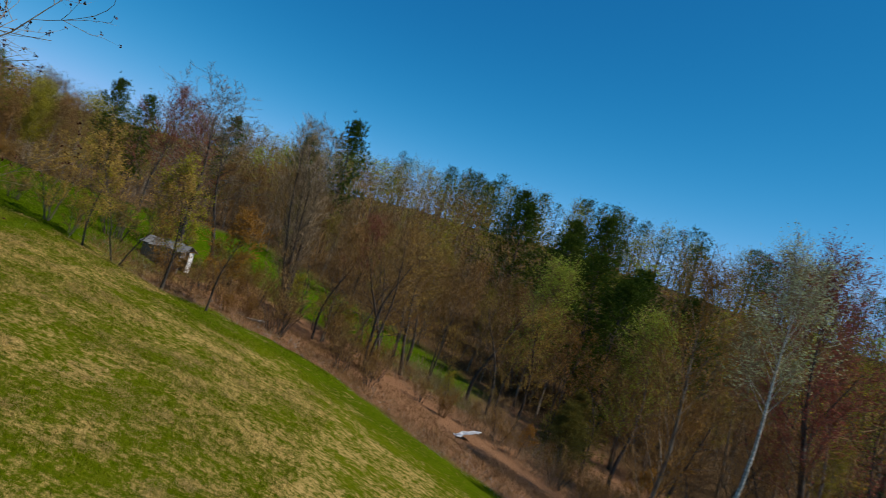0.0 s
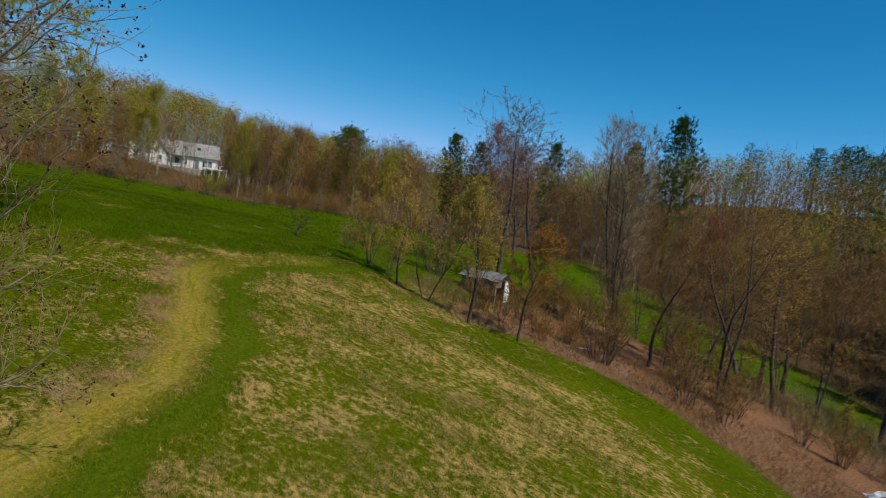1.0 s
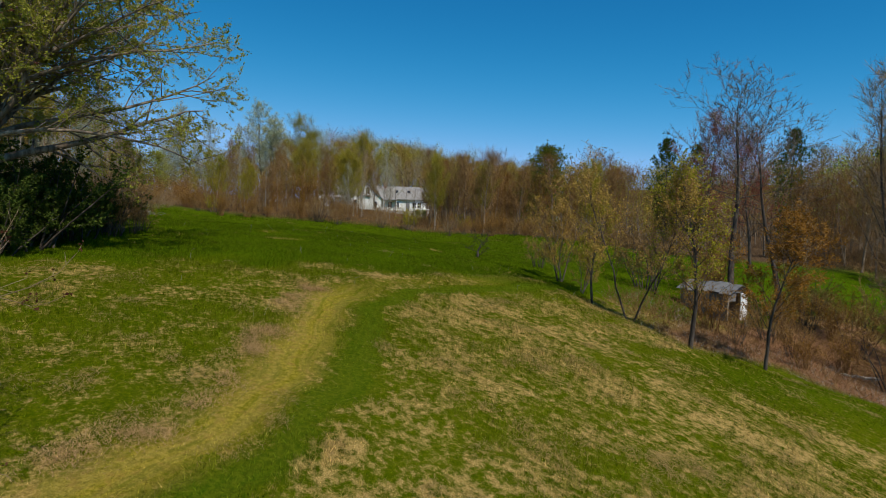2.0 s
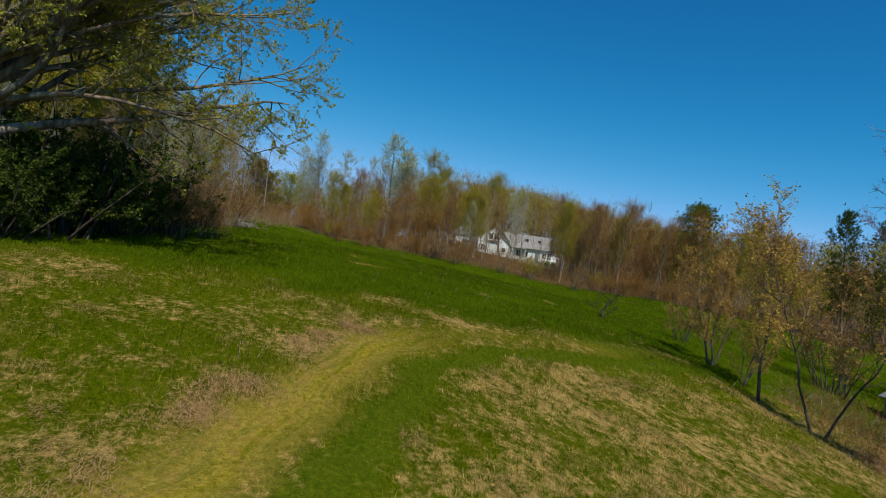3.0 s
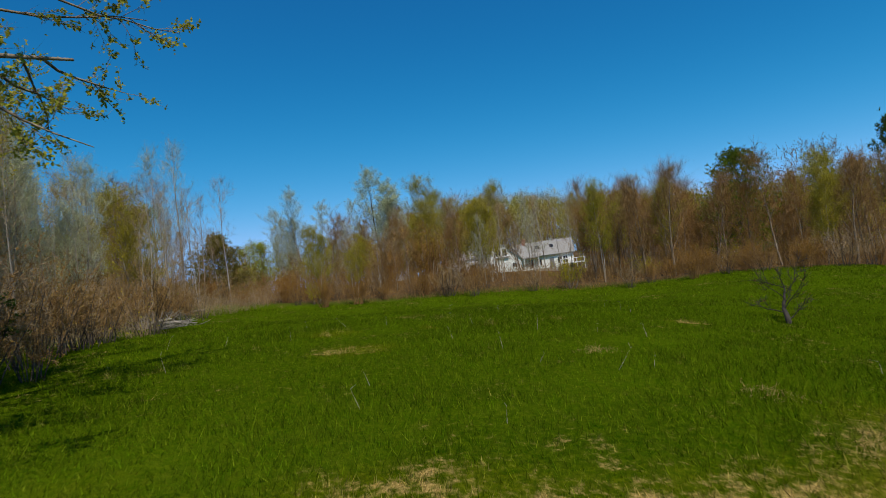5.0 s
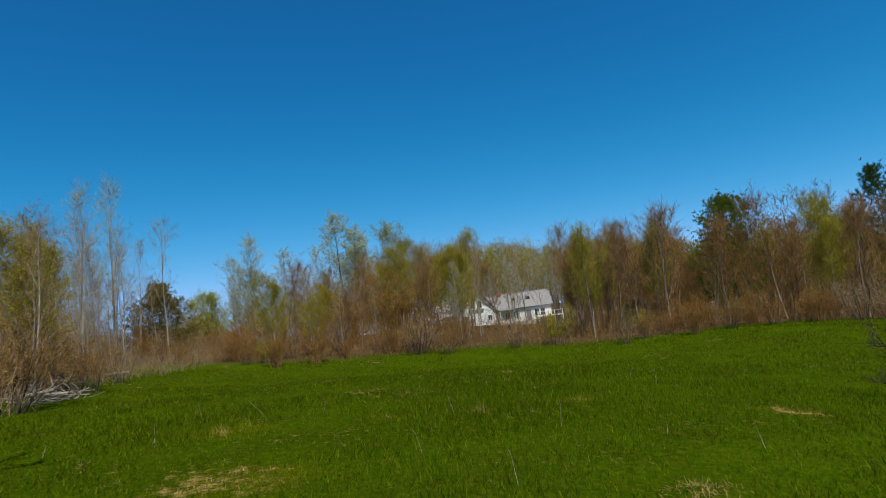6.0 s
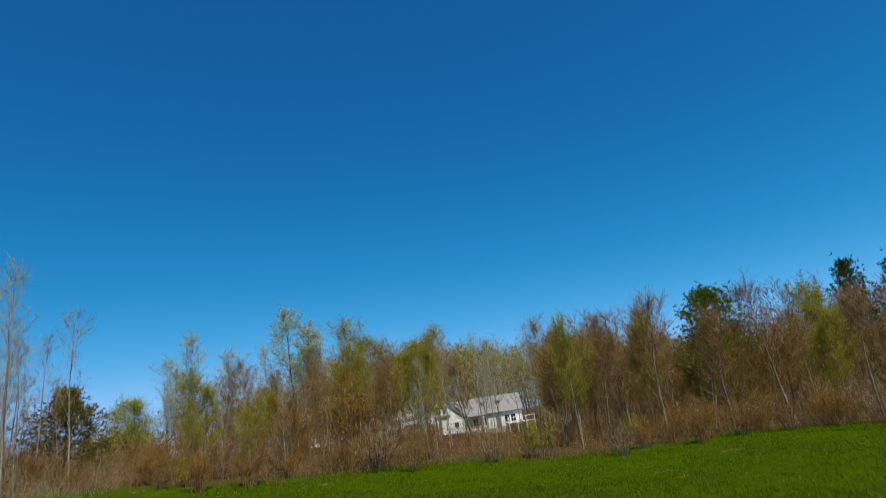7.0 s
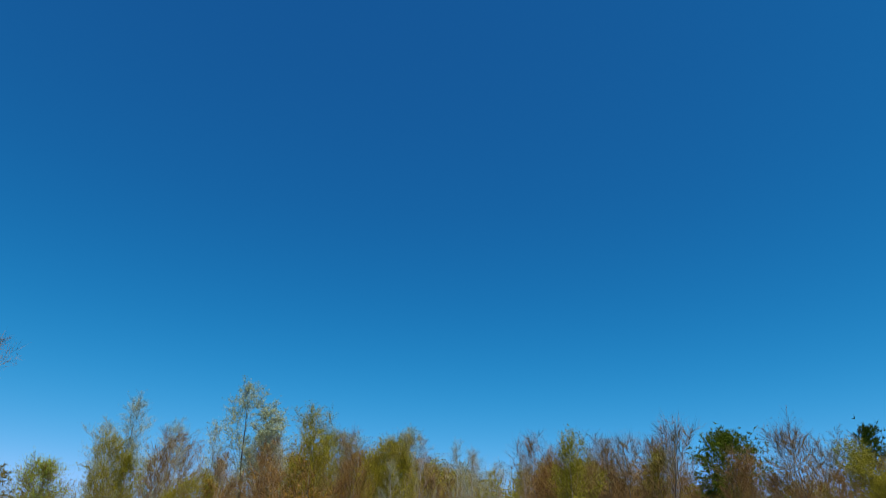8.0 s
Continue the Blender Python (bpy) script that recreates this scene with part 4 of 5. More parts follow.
far_woods("hill_woods", 460, (-190, 130, 60, 330), {"bare_a": 4, "rust_a": 2.5, "olive_a": 4, "rust_b": 1.5, "lime_a": 0.5, "pine_b": 0.2}, (13, 18), 31,
          lambda x, y: 86 < un(x, y)[1] < 145 and un(x, y)[0] < 190, "brown and olive spring woods on the hillside", 0.045)
far_woods("hill_underwood", 230, (-190, 130, 55, 300), {"rust_b": 3, "bush_brown": 2, "bare_b": 3, "olive_b": 1}, (4.5, 8), 37,
          lambda x, y: 74 < un(x, y)[1] < 130 and un(x, y)[0] < 170, "young brown trees beneath the hillside woods", 0.055)
far_woods("ridge_woods", 240, (-260, 220, 120, 420), {"olive_a": 4, "rust_a": 3, "bare_b": 2, "pine_b": 0.5}, (16, 20), 32,
          lambda x, y: 145 < un(x, y)[1] < 240 and un(x, y)[0] < 260, "woods along the distant ridge", 0.05)
far_woods("pine_ridge", 105, (-10, 220, 90, 330), {"pine_b": 4, "olive_a": 0.6}, (16, 20), 33,
          lambda x, y: 120 < un(x, y)[1] < 245 and x > 5, "dark pine woods on the distant ridge", 0.065)
far_woods("west_woods", 270, (-330, -90, -20, 220), {"olive_a": 5, "rust_a": 2, "bare_a": 2, "olive_b": 2}, (16, 20), 34,
          lambda x, y: 174 < un(x, y)[0] < 240 and -24 < un(x, y)[1] < 105 and not low_gap(x, y), "olive spring woods behind the house", 0.065)
far_woods("edge_woods", 180, (-190, -60, -20, 150), {"olive_b": 2, "rust_b": 3, "bare_a": 3, "olive_a": 1.5, "rust_a": 3.5}, (8, 13), 35,
          lambda x, y: 100 < un(x, y)[0] < 172 and 26 < un(x, y)[1] < 88, "spring woods beyond the far edge", 0.058)
far_woods("east_woods", 90, (30, 150, 30, 170), {"rust_a": 3, "bare_a": 2, "olive_a": 2, "red_a": 1, "pine_b": 0.3}, (14, 19), 40,
          lambda x, y: 66 < un(x, y)[1] < 165 and un(x, y)[0] < 10, "brown, red and olive woods across the valley", 0.07)
far_woods("poplar_woods", 70, (-170, -70, -20, 80), {"olive_b": 4, "bare_a": 3, "olive_a": 2}, (7, 10.5), 41,
          lambda x, y: 124 < un(x, y)[0] < 168 and -42 < un(x, y)[1] < -12 and not low_gap(x, y), "spring woods beyond the poplars", 0.06)
far_woods("gap_woods", 60, (-200, -70, -80, 60), {"olive_b": 3, "lime_a": 1, "bare_a": 2, "rust_b": 2}, (4.5, 7), 36,
          lambda x, y: 104 < un(x, y)[0] < 175 and low_gap(x, y), "low spring woods beyond the thicket", 0.075)
far_woods("low_woods", 150, (-150, -60, -20, 80), {"bush_brown": 3, "bush_rust": 3, "olive_b": 2, "bare_b": 2}, (3, 5.2), 39,
          lambda x, y: 95 < un(x, y)[0] < 135 and -40 < un(x, y)[1] < -3, "low brown scrub beyond the far edge", 0.075)
far_woods("south_woods", 210, (-170, -30, -110, 20), {"olive_b": 3, "birch_b": 3, "bush_grey": 3, "bush_olive": 1, "bare_b": 2}, (4, 8.5), 38,
          lambda x, y: 50 < un(x, y)[0] < 130 and -80 < un(x, y)[1] < -27 and not low_gap(x, y), "grey and olive woods behind the thicket", 0.07)


# ---- undergrowth ----
def brush(name, count, spot, tall, mat, seed, label, lean=0.5, thick=0.006, leaf_mat=None):
    """A thicket of thin stems, too many to count."""
    rng = np.random.default_rng(seed)
    pts = spot(rng, count)
    x, y = pts[:, 0], pts[:, 1]
    z = height(x, y)
    w = Wood()
    p = np.stack([x, y, z - 0.05], 1)
    clump = 0.5 + 0.5 * lumps(x, y, 1.6, seed) + 0.3 * lumps(x, y, 4.0, seed + 1)
    h = (tall[0] + (tall[1] - tall[0]) * rng.uniform(0, 1, len(x))) * np.clip(0.35 + clump, 0.3, 1.3)
    d = rng.normal(size=(len(x), 3)) * lean
    d[:, 2] = 1
    d /= np.linalg.norm(d, axis=1)[:, None]
    q = p + d * (h * 0.6)[:, None]
    d2 = d + rng.normal(size=d.shape) * 0.45
    w.slivers(p, q, thick)
    w.slivers(q - d * (0.15 * h)[:, None], q + d2 * (h * 0.5)[:, None], thick * 0.8)
    for k in range(2):
        t = rng.uniform(0.3, 1.0, (len(x), 1))
        s = p + (q - p) * t
        w.slivers(s, s + rng.normal(size=d.shape) * (h * 0.22)[:, None] + np.array((0, 0, 0.1)), thick * 0.7)
    ob = tagged(new(name, tri_mesh(name, *w.arrays(), mat)), label, "undergrowth", "", "stuff")
    if leaf_mat:
        k = rng.integers(0, len(x), int(len(x) * 1.3))
        at = p[k] + (q - p)[k] * rng.uniform(0.2, 1.6, (len(k), 1)) + rng.normal(size=(len(k), 3)) * 0.12
        lo = tri_mesh(name + "_leaf", *leaves(rng, at, 0.065, near=False), leaf_mat)
        tagged(new("leaf_mass", lo), kind="stuff").parent = ob


def strip(line, lo, hi):
    """Places between two distances on the left of a line."""
    def spot(rng, count):
        x0, x1, y0, y1 = line[:, 0].min() - 5, line[:, 0].max() + 5, line[:, 1].min() - 5, line[:, 1].max() + abs(hi) + 5
        x, y = rng.uniform(x0, x1, count * 9), rng.uniform(y0, y1, count * 9)
        e = beside(line, x, y) + 0.9 * lumps(x, y, 2.2, 6)
        k = np.flatnonzero((e > lo) & (e < hi) & (x < 34) & (x > -22) & (np.hypot(x - 6.6, y - 47.2) > 2.6))[:count]
        return np.stack([x[k], y[k]], 1)
    return spot


def band(u0, u1, n0, n1):
    def spot(rng, count):
        u, n = rng.uniform(u0, u1, count), rng.uniform(n0, n1, count)
        det = 0.83 * 0.83 + 0.55 * 0.55
        return np.stack([(-0.83 * u + 0.55 * n) / det, (0.55 * u + 0.83 * n) / det], 1)
    return spot


scatter(15, (-14, 40, 20, 66), (("valley_a", 3), ("valley_b", 3), ("valley_c", 2)), (4.5, 8.0), 2.2, 8, lambda x, y: (21.0 if x > 1 else 9.5) < below(x, y) < 25, VALLEY)
brush("brambles", 25000, strip(EDGE, 0.5, 10.0), (0.3, 1.0), M_RUSTTWIG, 51, "low reddish-brown brambles and dead stalks", 0.7, 0.009)
brush("dead_stalks", 5000, strip(EDGE, 0.2, 5.0), (0.3, 0.8), M_LOG, 52, "pale dead stalks among brambles", 0.9)
brush("wood_undergrowth", 12000, band(-20, 95, 67, 88), (0.9, 3.6), M_TWIG, 57, "brown leafless undergrowth under the far trees", 0.35, 0.012, L_BROWN)
brush("valley_undergrowth", 12000, band(-30, 34, 46, 60), (0.7, 2.6), M_PALETWIG, 53, "brown leafless undergrowth of the valley wood", 0.35, 0.010, L_BROWN)
brush("edge_undergrowth", 12000, band(80, 100, -24, 46), (0.6, 2.6), M_TWIG, 54, "brown and rusty undergrowth along the far edge", 0.25, 0.010, L_RUST)
brush("thicket_skirt", 3500, band(41, 53, -18, -6.5), (0.6, 2.4), M_PALETWIG, 56, "grey leafless stems at the thicket's edge", 0.4, 0.008, L_OLIVE)
brush("south_undergrowth", 7000, band(74, 112, -64, -23), (1.6, 5.0), M_PALETWIG, 58, "grey leafless undergrowth behind the thicket", 0.3, 0.02, L_OLIVE)
brush("thicket_undergrowth", 8000, band(50, 84, -30, -12.5), (0.8, 3.0), M_PALETWIG, 55, "grey leafless undergrowth of the thicket", 0.4, 0.008, L_BROWN)


# ---- the two trees beside the flight ----
def spreading(seed, limbs, trunk_path, trunk_r, sub, sub2, twigs, twig, foliage, size, cluster, lift=0.03, thick=0.005):
    """A wide tree from a list of limbs: (height on the trunk, azimuth, climb, length, radius)."""
    rng = np.random.default_rng(seed)
    trunk, limb, fine = Wood(), Wood(), Wood()
    trunk.tube(trunk_path, trunk_r * 1.25, trunk_r * 0.45, 12)
    tp, tq = [], []
    for t, az, climb, length, r in limbs:
        p, _ = along(trunk_path, t)
        d = (math.cos(radians(az)) * math.cos(radians(climb)), math.sin(radians(az)) * math.cos(radians(climb)), math.sin(radians(climb)))
        b = grow(rng, p, d, length, 9, 0.10, lift)
        limb.tube(b, r, r * 0.16, 7)
        for j in range(sub):
            tt = 0.18 + 0.8 * (j + rng.uniform(0, 1)) / sub
            p2, d2 = along(b, tt)
            c = grow(rng, p2, tilt_from(rng, d2, rng.uniform(28, 65), rng.uniform(0, 6.28)), length * rng.uniform(0.20, 0.36) * (1.2 - 0.5 * tt), 5, 0.14, lift * 1.5)
            limb.tube(c, r * 0.36 * (1.1 - 0.6 * tt), thick * 1.3, 4)
            for _ in range(sub2):
                p3, d3 = along(c, rng.uniform(0.2, 1.0))
                e = grow(rng, p3, tilt_from(rng, d3, rng.uniform(20, 60), rng.uniform(0, 6.28)), twig * rng.uniform(1.6, 3.2), 3, 0.16, lift * 2)
                fine.tube(e, thick * 1.3, thick * 0.6, 3)
                for k in range(twigs):
                    p4, d4 = along(e, 0.2 + 0.8 * (k + 1) / twigs)
                    tp.append(p4)
                    tq.append(p4 + unit(tilt_from(rng, d4, rng.uniform(10, 55), rng.uniform(0, 6.28)) + np.array((0, 0, lift * 3))) * twig * rng.uniform(0.4, 1.1))
    tp, tq = np.array(tp), np.array(tq)
    fine.cones(tp, tq, thick * 0.8)
    k = np.repeat(rng.integers(0, len(tp), foliage // cluster), cluster)
    at = tp[k] + (tq[k] - tp[k]) * np.repeat(rng.uniform(0.2, 1.05, (foliage // cluster, 1)), cluster, 0) + rng.normal(size=(len(k), 3)) * size * 0.35
    return [("trunk", *trunk.arrays(), True), ("limb_work", *limb.arrays(), True), ("twig_work", *fine.arrays(), False), ("crown", *leaves(rng, at, size, 0.0, 1.6), False)]


rng_w = np.random.default_rng(7)
willow_path = grow(rng_w, (0, 0, -0.3), (0.05, -0.08, 1), 5.2, 7, 0.05, 0.05)
willow_limbs = [
    (0.55, 96, 24, 9.6, 0.15), (0.78, 88, 42, 9.0, 0.14), (0.92, 70, 58, 8.2, 0.13), (0.62, 118, 30, 8.4, 0.12),
    (0.70, 50, 30, 7.6, 0.11), (0.98, 120, 66, 7.8, 0.12), (0.80, 20, 38, 7.0, 0.11), (0.75, 170, 32, 7.4, 0.12), (0.9, 230, 45, 7.0, 0.12), (0.85, 310, 40, 6.6, 0.11), (0.99, 30, 72, 7.2, 0.11),
    (0.95, 92, 52, 8.8, 0.11), (0.98, 76, 40, 8.4, 0.10), (0.97, 108, 48, 8.2, 0.10), (0.85, 62, 46, 8.0, 0.10),
    (0.70, 60, 20, 7.8, 0.09), (0.85, 52, 38, 8.0, 0.09), (0.90, 75, 28, 8.6, 0.10), (0.95, 45, 52, 7.6, 0.09), (0.99, 62, 64, 7.6, 0.09), (0.80, 97, 34, 8.8, 0.09), (0.90, 28, 46, 7.2, 0.09), (0.88, 110, 58, 8.4, 0.09),
    (0.80, 104, 32, 10.2, 0.11), (0.90, 112, 40, 10.4, 0.10), (0.95, 100, 46, 10.0, 0.10), (0.70, 108, 22, 10.2, 0.11), (0.99, 116, 52, 9.6, 0.09), (0.85, 122, 34, 9.8, 0.10),
]
tree_kind("willow", spreading(7, willow_limbs, willow_path, 0.30, 13, 9, 7, 0.27, 132000, 0.045, 3), 12, M_GREY, L_WILLOW, "wide leaning tree with dark limbs and yellow-green young leaves", "willow_tree", M_PALETWIG)
plant("willow", -27.6, 13.1, 12.6, 0)
bud_path = grow(np.random.default_rng(8), (0, 0, -0.3), (0.0, 0.0, 1), 4.6, 7, 0.05, 0.05)
bud_limbs = [(0.30 + 0.04 * i, 137.5 * i + 20, 4 + 3.3 * i, 2.4 + 0.2 * (i % 3) + 0.17 * i, 0.030) for i in range(18)]
tree_kind("budding", spreading(9, bud_limbs, bud_path, 0.14, 9, 4, 4, 0.30, 9000, 0.026, 4, 0.05, 0.0042), 9, M_GREY, L_BUD, "grey leafless tree with dark red swollen buds", "tree", M_PALETWIG)
plant("budding", -11.52, 10.48, 10.2, 25)
for bx, by, bh, bt in ((-35.5, 19.0, 3.4, 10), (-37.6, 20.0, 3.0, 70), (-39.8, 20.2, 3.6, 140), (-36.8, 17.6, 4.0, 200), (-41.5, 20.8, 3.0, 260)):
    plant("bush_grey" if bt % 20 else "bush_brown", bx, by, bh, bt, group="bushes of the thicket")
for bx, by, bh, bt in ((-33.6, 19.6, 2.6, 40), (-32.2, 18.6, 2.9, 100), (-34.6, 20.4, 2.0, 160), (-30.6, 15.4, 3.6, 220), (-28.4, 12.0, 3.4, 280)):
    plant("bush_brown", bx, by, bh, bt, "tangle of brown leafless twigs under the willow", "bushes of the thicket")
for bx, by, bh, bt in ((-29.0, 15.2, 4.2, 0), (-31.2, 16.9, 3.9, 90), (-27.4, 13.6, 3.4, 200), (-33.4, 18.4, 2.6, 300), (-30.4, 14.2, 4.6, 150), (-32.6, 16.0, 4.0, 30)):
    plant("bush_dark", bx, by, bh, bt, group="evergreen bushes under the willow", wide=1.1)


# ---- house, cars, shed ----
def thing(name, x, y, z, turn, label, category):
    ob = new(name)
    ob.empty_display_size = 0.5
    ob.matrix_basis = pose(x, y, z, 0, 0, turn)
    return tagged(ob, label, category)


def window(parent, x, y, z, w, h, panes=2):
    """A window on a wall that looks along -y."""
    bm = block(bmesh.new(), (x - w / 2, y - 0.03, z), (x + w / 2, y + 0.06, z + h))
    win = part("window", bm, M_GLASS, parent, "dark glazed window")
    bm = bmesh.new()
    for lo, hi in (((x - w / 2 - 0.1, z - 0.1), (x - w / 2, z + h + 0.1)), ((x + w / 2, z - 0.1), (x + w / 2 + 0.1, z + h + 0.1)), ((x - w / 2, z + h), (x + w / 2, z + h + 0.1))):
        block(bm, (lo[0], y - 0.09, lo[1]), (hi[0], y + 0.05, hi[1]))
    for i in range(1, panes):
        block(bm, (x - w / 2 + w * i / panes - 0.03, y - 0.06, z), (x - w / 2 + w * i / panes + 0.03, y, z + h))
    part("frame", bm, M_TRIM, win)
    part("sill", block(bmesh.new(), (x - w / 2 - 0.15, y - 0.16, z - 0.16), (x + w / 2 + 0.15, y + 0.05, z - 0.1)), M_TRIM, win)


def slab(bm, a, b, c, d, thick=0.18):
    """A roof plane with thickness."""
    top = [Vector(v) for v in (a, b, c, d)]
    n = (top[1] - top[0]).cross(top[2] - top[0]).normalized() * thick
    if n.z > 0:
        n = -n
    v = [bm.verts.new(p) for p in top] + [bm.verts.new(p + n) for p in top]
    for f in ((0, 1, 2, 3), (7, 6, 5, 4), (0, 4, 5, 1), (1, 5, 6, 2), (2, 6, 7, 3), (3, 7, 4, 0)):
        bm.faces.new([v[i] for i in f])
    return bm


def build_house():
    h = thing("house", -132.3, 92.5, 7.75, 55.2, "white clapboard farmhouse with grey shingle roofs among trees", "house")
    part("foundation", block(block(block(bmesh.new(), (-0.1, -0.1, -2.5), (8.1, 10, 0.25)), (8.1, 0.9, -2.5), (19.5, 9, 0.22)), (-8.1, 2.9, -2.5), (-0.1, 10, 0.2)), M_ROCK, h)
    gable = [(0, 0.25), (8, 0.25), (8, 3.3), (3.7, 7.0), (0, 4.6)]
    part("wall", prism(bmesh.new(), gable, 0, 9.8), M_CLAP, h)
    wing = block(bmesh.new(), (8.0, 1.0, 0.22), (19.4, 9, 3.15))
    part("wall", wing, M_CLAP, h)
    end = bmesh.new()
    for x0, x1 in ((19.2, 19.4),):
        a = [end.verts.new(p) for p in ((x0, 1, 3.15), (x0, 9, 3.15), (x0, 5, 6.3))]
        b = [end.verts.new(p) for p in ((x1, 1, 3.15), (x1, 9, 3.15), (x1, 5, 6.3))]
        end.faces.new(a), end.faces.new(b[::-1])
        for i in range(3):
            end.faces.new((a[i], a[(i + 1) % 3], b[(i + 1) % 3], b[i]))
    part("gable", end, M_CLAP, h)
    part("wall", block(bmesh.new(), (-8, 3.0, 0.2), (0, 9.8, 4.5)), M_CLAP, h)
    part("lean_to", block(bmesh.new(), (-3.4, 0.6, -0.6), (-0.02, 3.0, 3.1)), M_GREYWALL, h, "grey boarded lean-to")
    part("roof", slab(bmesh.new(), (3.7, -0.35, 7.15), (8.45, -0.35, 3.08), (8.45, 9.9, 3.08), (3.7, 9.9, 7.15)), M_ROOF, h)
    part("roof", slab(bmesh.new(), (3.7, -0.35, 7.15), (-0.35, -0.35, 4.52), (-0.35, 9.9, 4.52), (3.7, 9.9, 7.15)), M_ROOF, h)
    part("roof", slab(bmesh.new(), (8.3, 0.35, 3.05), (19.8, 0.35, 3.05), (19.8, 5.0, 6.5), (6.0, 5.0, 6.5)), M_ROOF, h)
    part("roof", slab(bmesh.new(), (8.3, 9.6, 3.05), (19.8, 9.6, 3.05), (19.8, 5.0, 6.5), (6.0, 5.0, 6.5)), M_ROOF, h)
    part("roof", slab(bmesh.new(), (-8.4, 2.5, 4.4), (0.6, 2.5, 4.4), (3.7, 6.4, 6.7), (-8.4, 6.4, 6.7)), M_ROOF, h)
    part("roof", slab(bmesh.new(), (-8.4, 10.3, 4.4), (0.6, 10.3, 4.4), (3.7, 6.4, 6.7), (-8.4, 6.4, 6.7)), M_ROOF, h)
    part("lean_to_roof", slab(bmesh.new(), (-3.7, 0.3, 3.1), (0.0, 0.3, 3.1), (0.0, 3.05, 3.9), (-3.7, 3.05, 3.9), 0.12), M_ROOF, h)
    # darker grey than the other roofs: the eave's shadow is put into its colour
    part("porch_roof", slab(bmesh.new(), (8.4, -0.3, 2.85), (12.0, -0.3, 2.85), (12.0, 0.98, 3.2), (8.4, 0.98, 3.2), 0.14), M_GREYWALL, h, "dark shadowed porch eave")
    for x in (8.6, 11.7):
        part("post", block(bmesh.new(), (x, -0.25, -0.6), (x + 0.14, -0.11, 2.85)), M_TRIM, h)
    for x in (3.15, 4.55):
        window(h, x, 0, 4.05, 0.95, 1.5)
    part("flower_box", block(bmesh.new(), (2.3, -0.45, 3.6), (5.4, -0.02, 3.85)), M_GREYWALL, h)
    window(h, 6.5, 0, 1.3, 0.8, 1.0)
    window(h, 1.5, 0, 1.3, 0.9, 1.3)
    for x in (10.2, 12.0, 16.4, 17.6):
        window(h, x, 1.0, 1.0, 0.9, 1.35)
    part("door", block(bmesh.new(), (14.2, 0.93, 0.24), (15.15, 1.02, 2.3)), M_GREYWALL, h, "grey front door")
    for x in (-6.6, -4.9):
        window(h, x, 3.0, 1.4, 0.9, 1.3)
    for x in (-6.0, -2.0):
        window(h, x, 3.0, 3.2, 0.8, 0.9)
    part("deck", block(block(bmesh.new(), (16.2, -2.2, 0.55), (21.4, 0.98, 0.75)), (16.2, -2.2, 1.55), (21.4, -2.1, 1.65)), M_TRIM, h)
    for x in (16.3, 17.9, 19.6, 21.2):
        part("deck_post", block(bmesh.new(), (x, -2.2, -1.2), (x + 0.13, -2.07, 1.6)), M_TRIM, h)
    part("chimney", block(bmesh.new(), (8.6, 4.3, 5.0), (9.4, 5.1, 7.4), 0.03), M_BRICK, h)
    for x in (11.5, 14.6):
        part("skylight", slab(bmesh.new(), (x, 2.6, 4.78), (x + 0.8, 2.6, 4.78), (x + 0.8, 3.5, 5.45), (x, 3.5, 5.45), 0.06), M_GLASS, h)


build_house()


def build_cottage():
    x, y = -104.0, 133.0
    h = thing("cottage", x, y, float(height(x, y)) + 1.5, 40, "small white cottage half hidden behind trees", "house")
    part("wall", prism(bmesh.new(), [(0, -2.5), (9, -2.5), (9, 2.6), (4.5, 5.2), (0, 2.6)], 0, 7), M_CLAP, h)
    part("roof", slab(bmesh.new(), (-0.4, -0.3, 2.45), (-0.4, 7.3, 2.45), (4.5, 7.3, 5.35), (4.5, -0.3, 5.35)), M_ROOF, h)
    part("roof", slab(bmesh.new(), (9.4, -0.3, 2.45), (9.4, 7.3, 2.45), (4.5, 7.3, 5.35), (4.5, -0.3, 5.35)), M_ROOF, h)
    for wx in (2.0, 7.0):
        window(h, wx, 0, 0.8, 1.0, 1.2)


build_cottage()


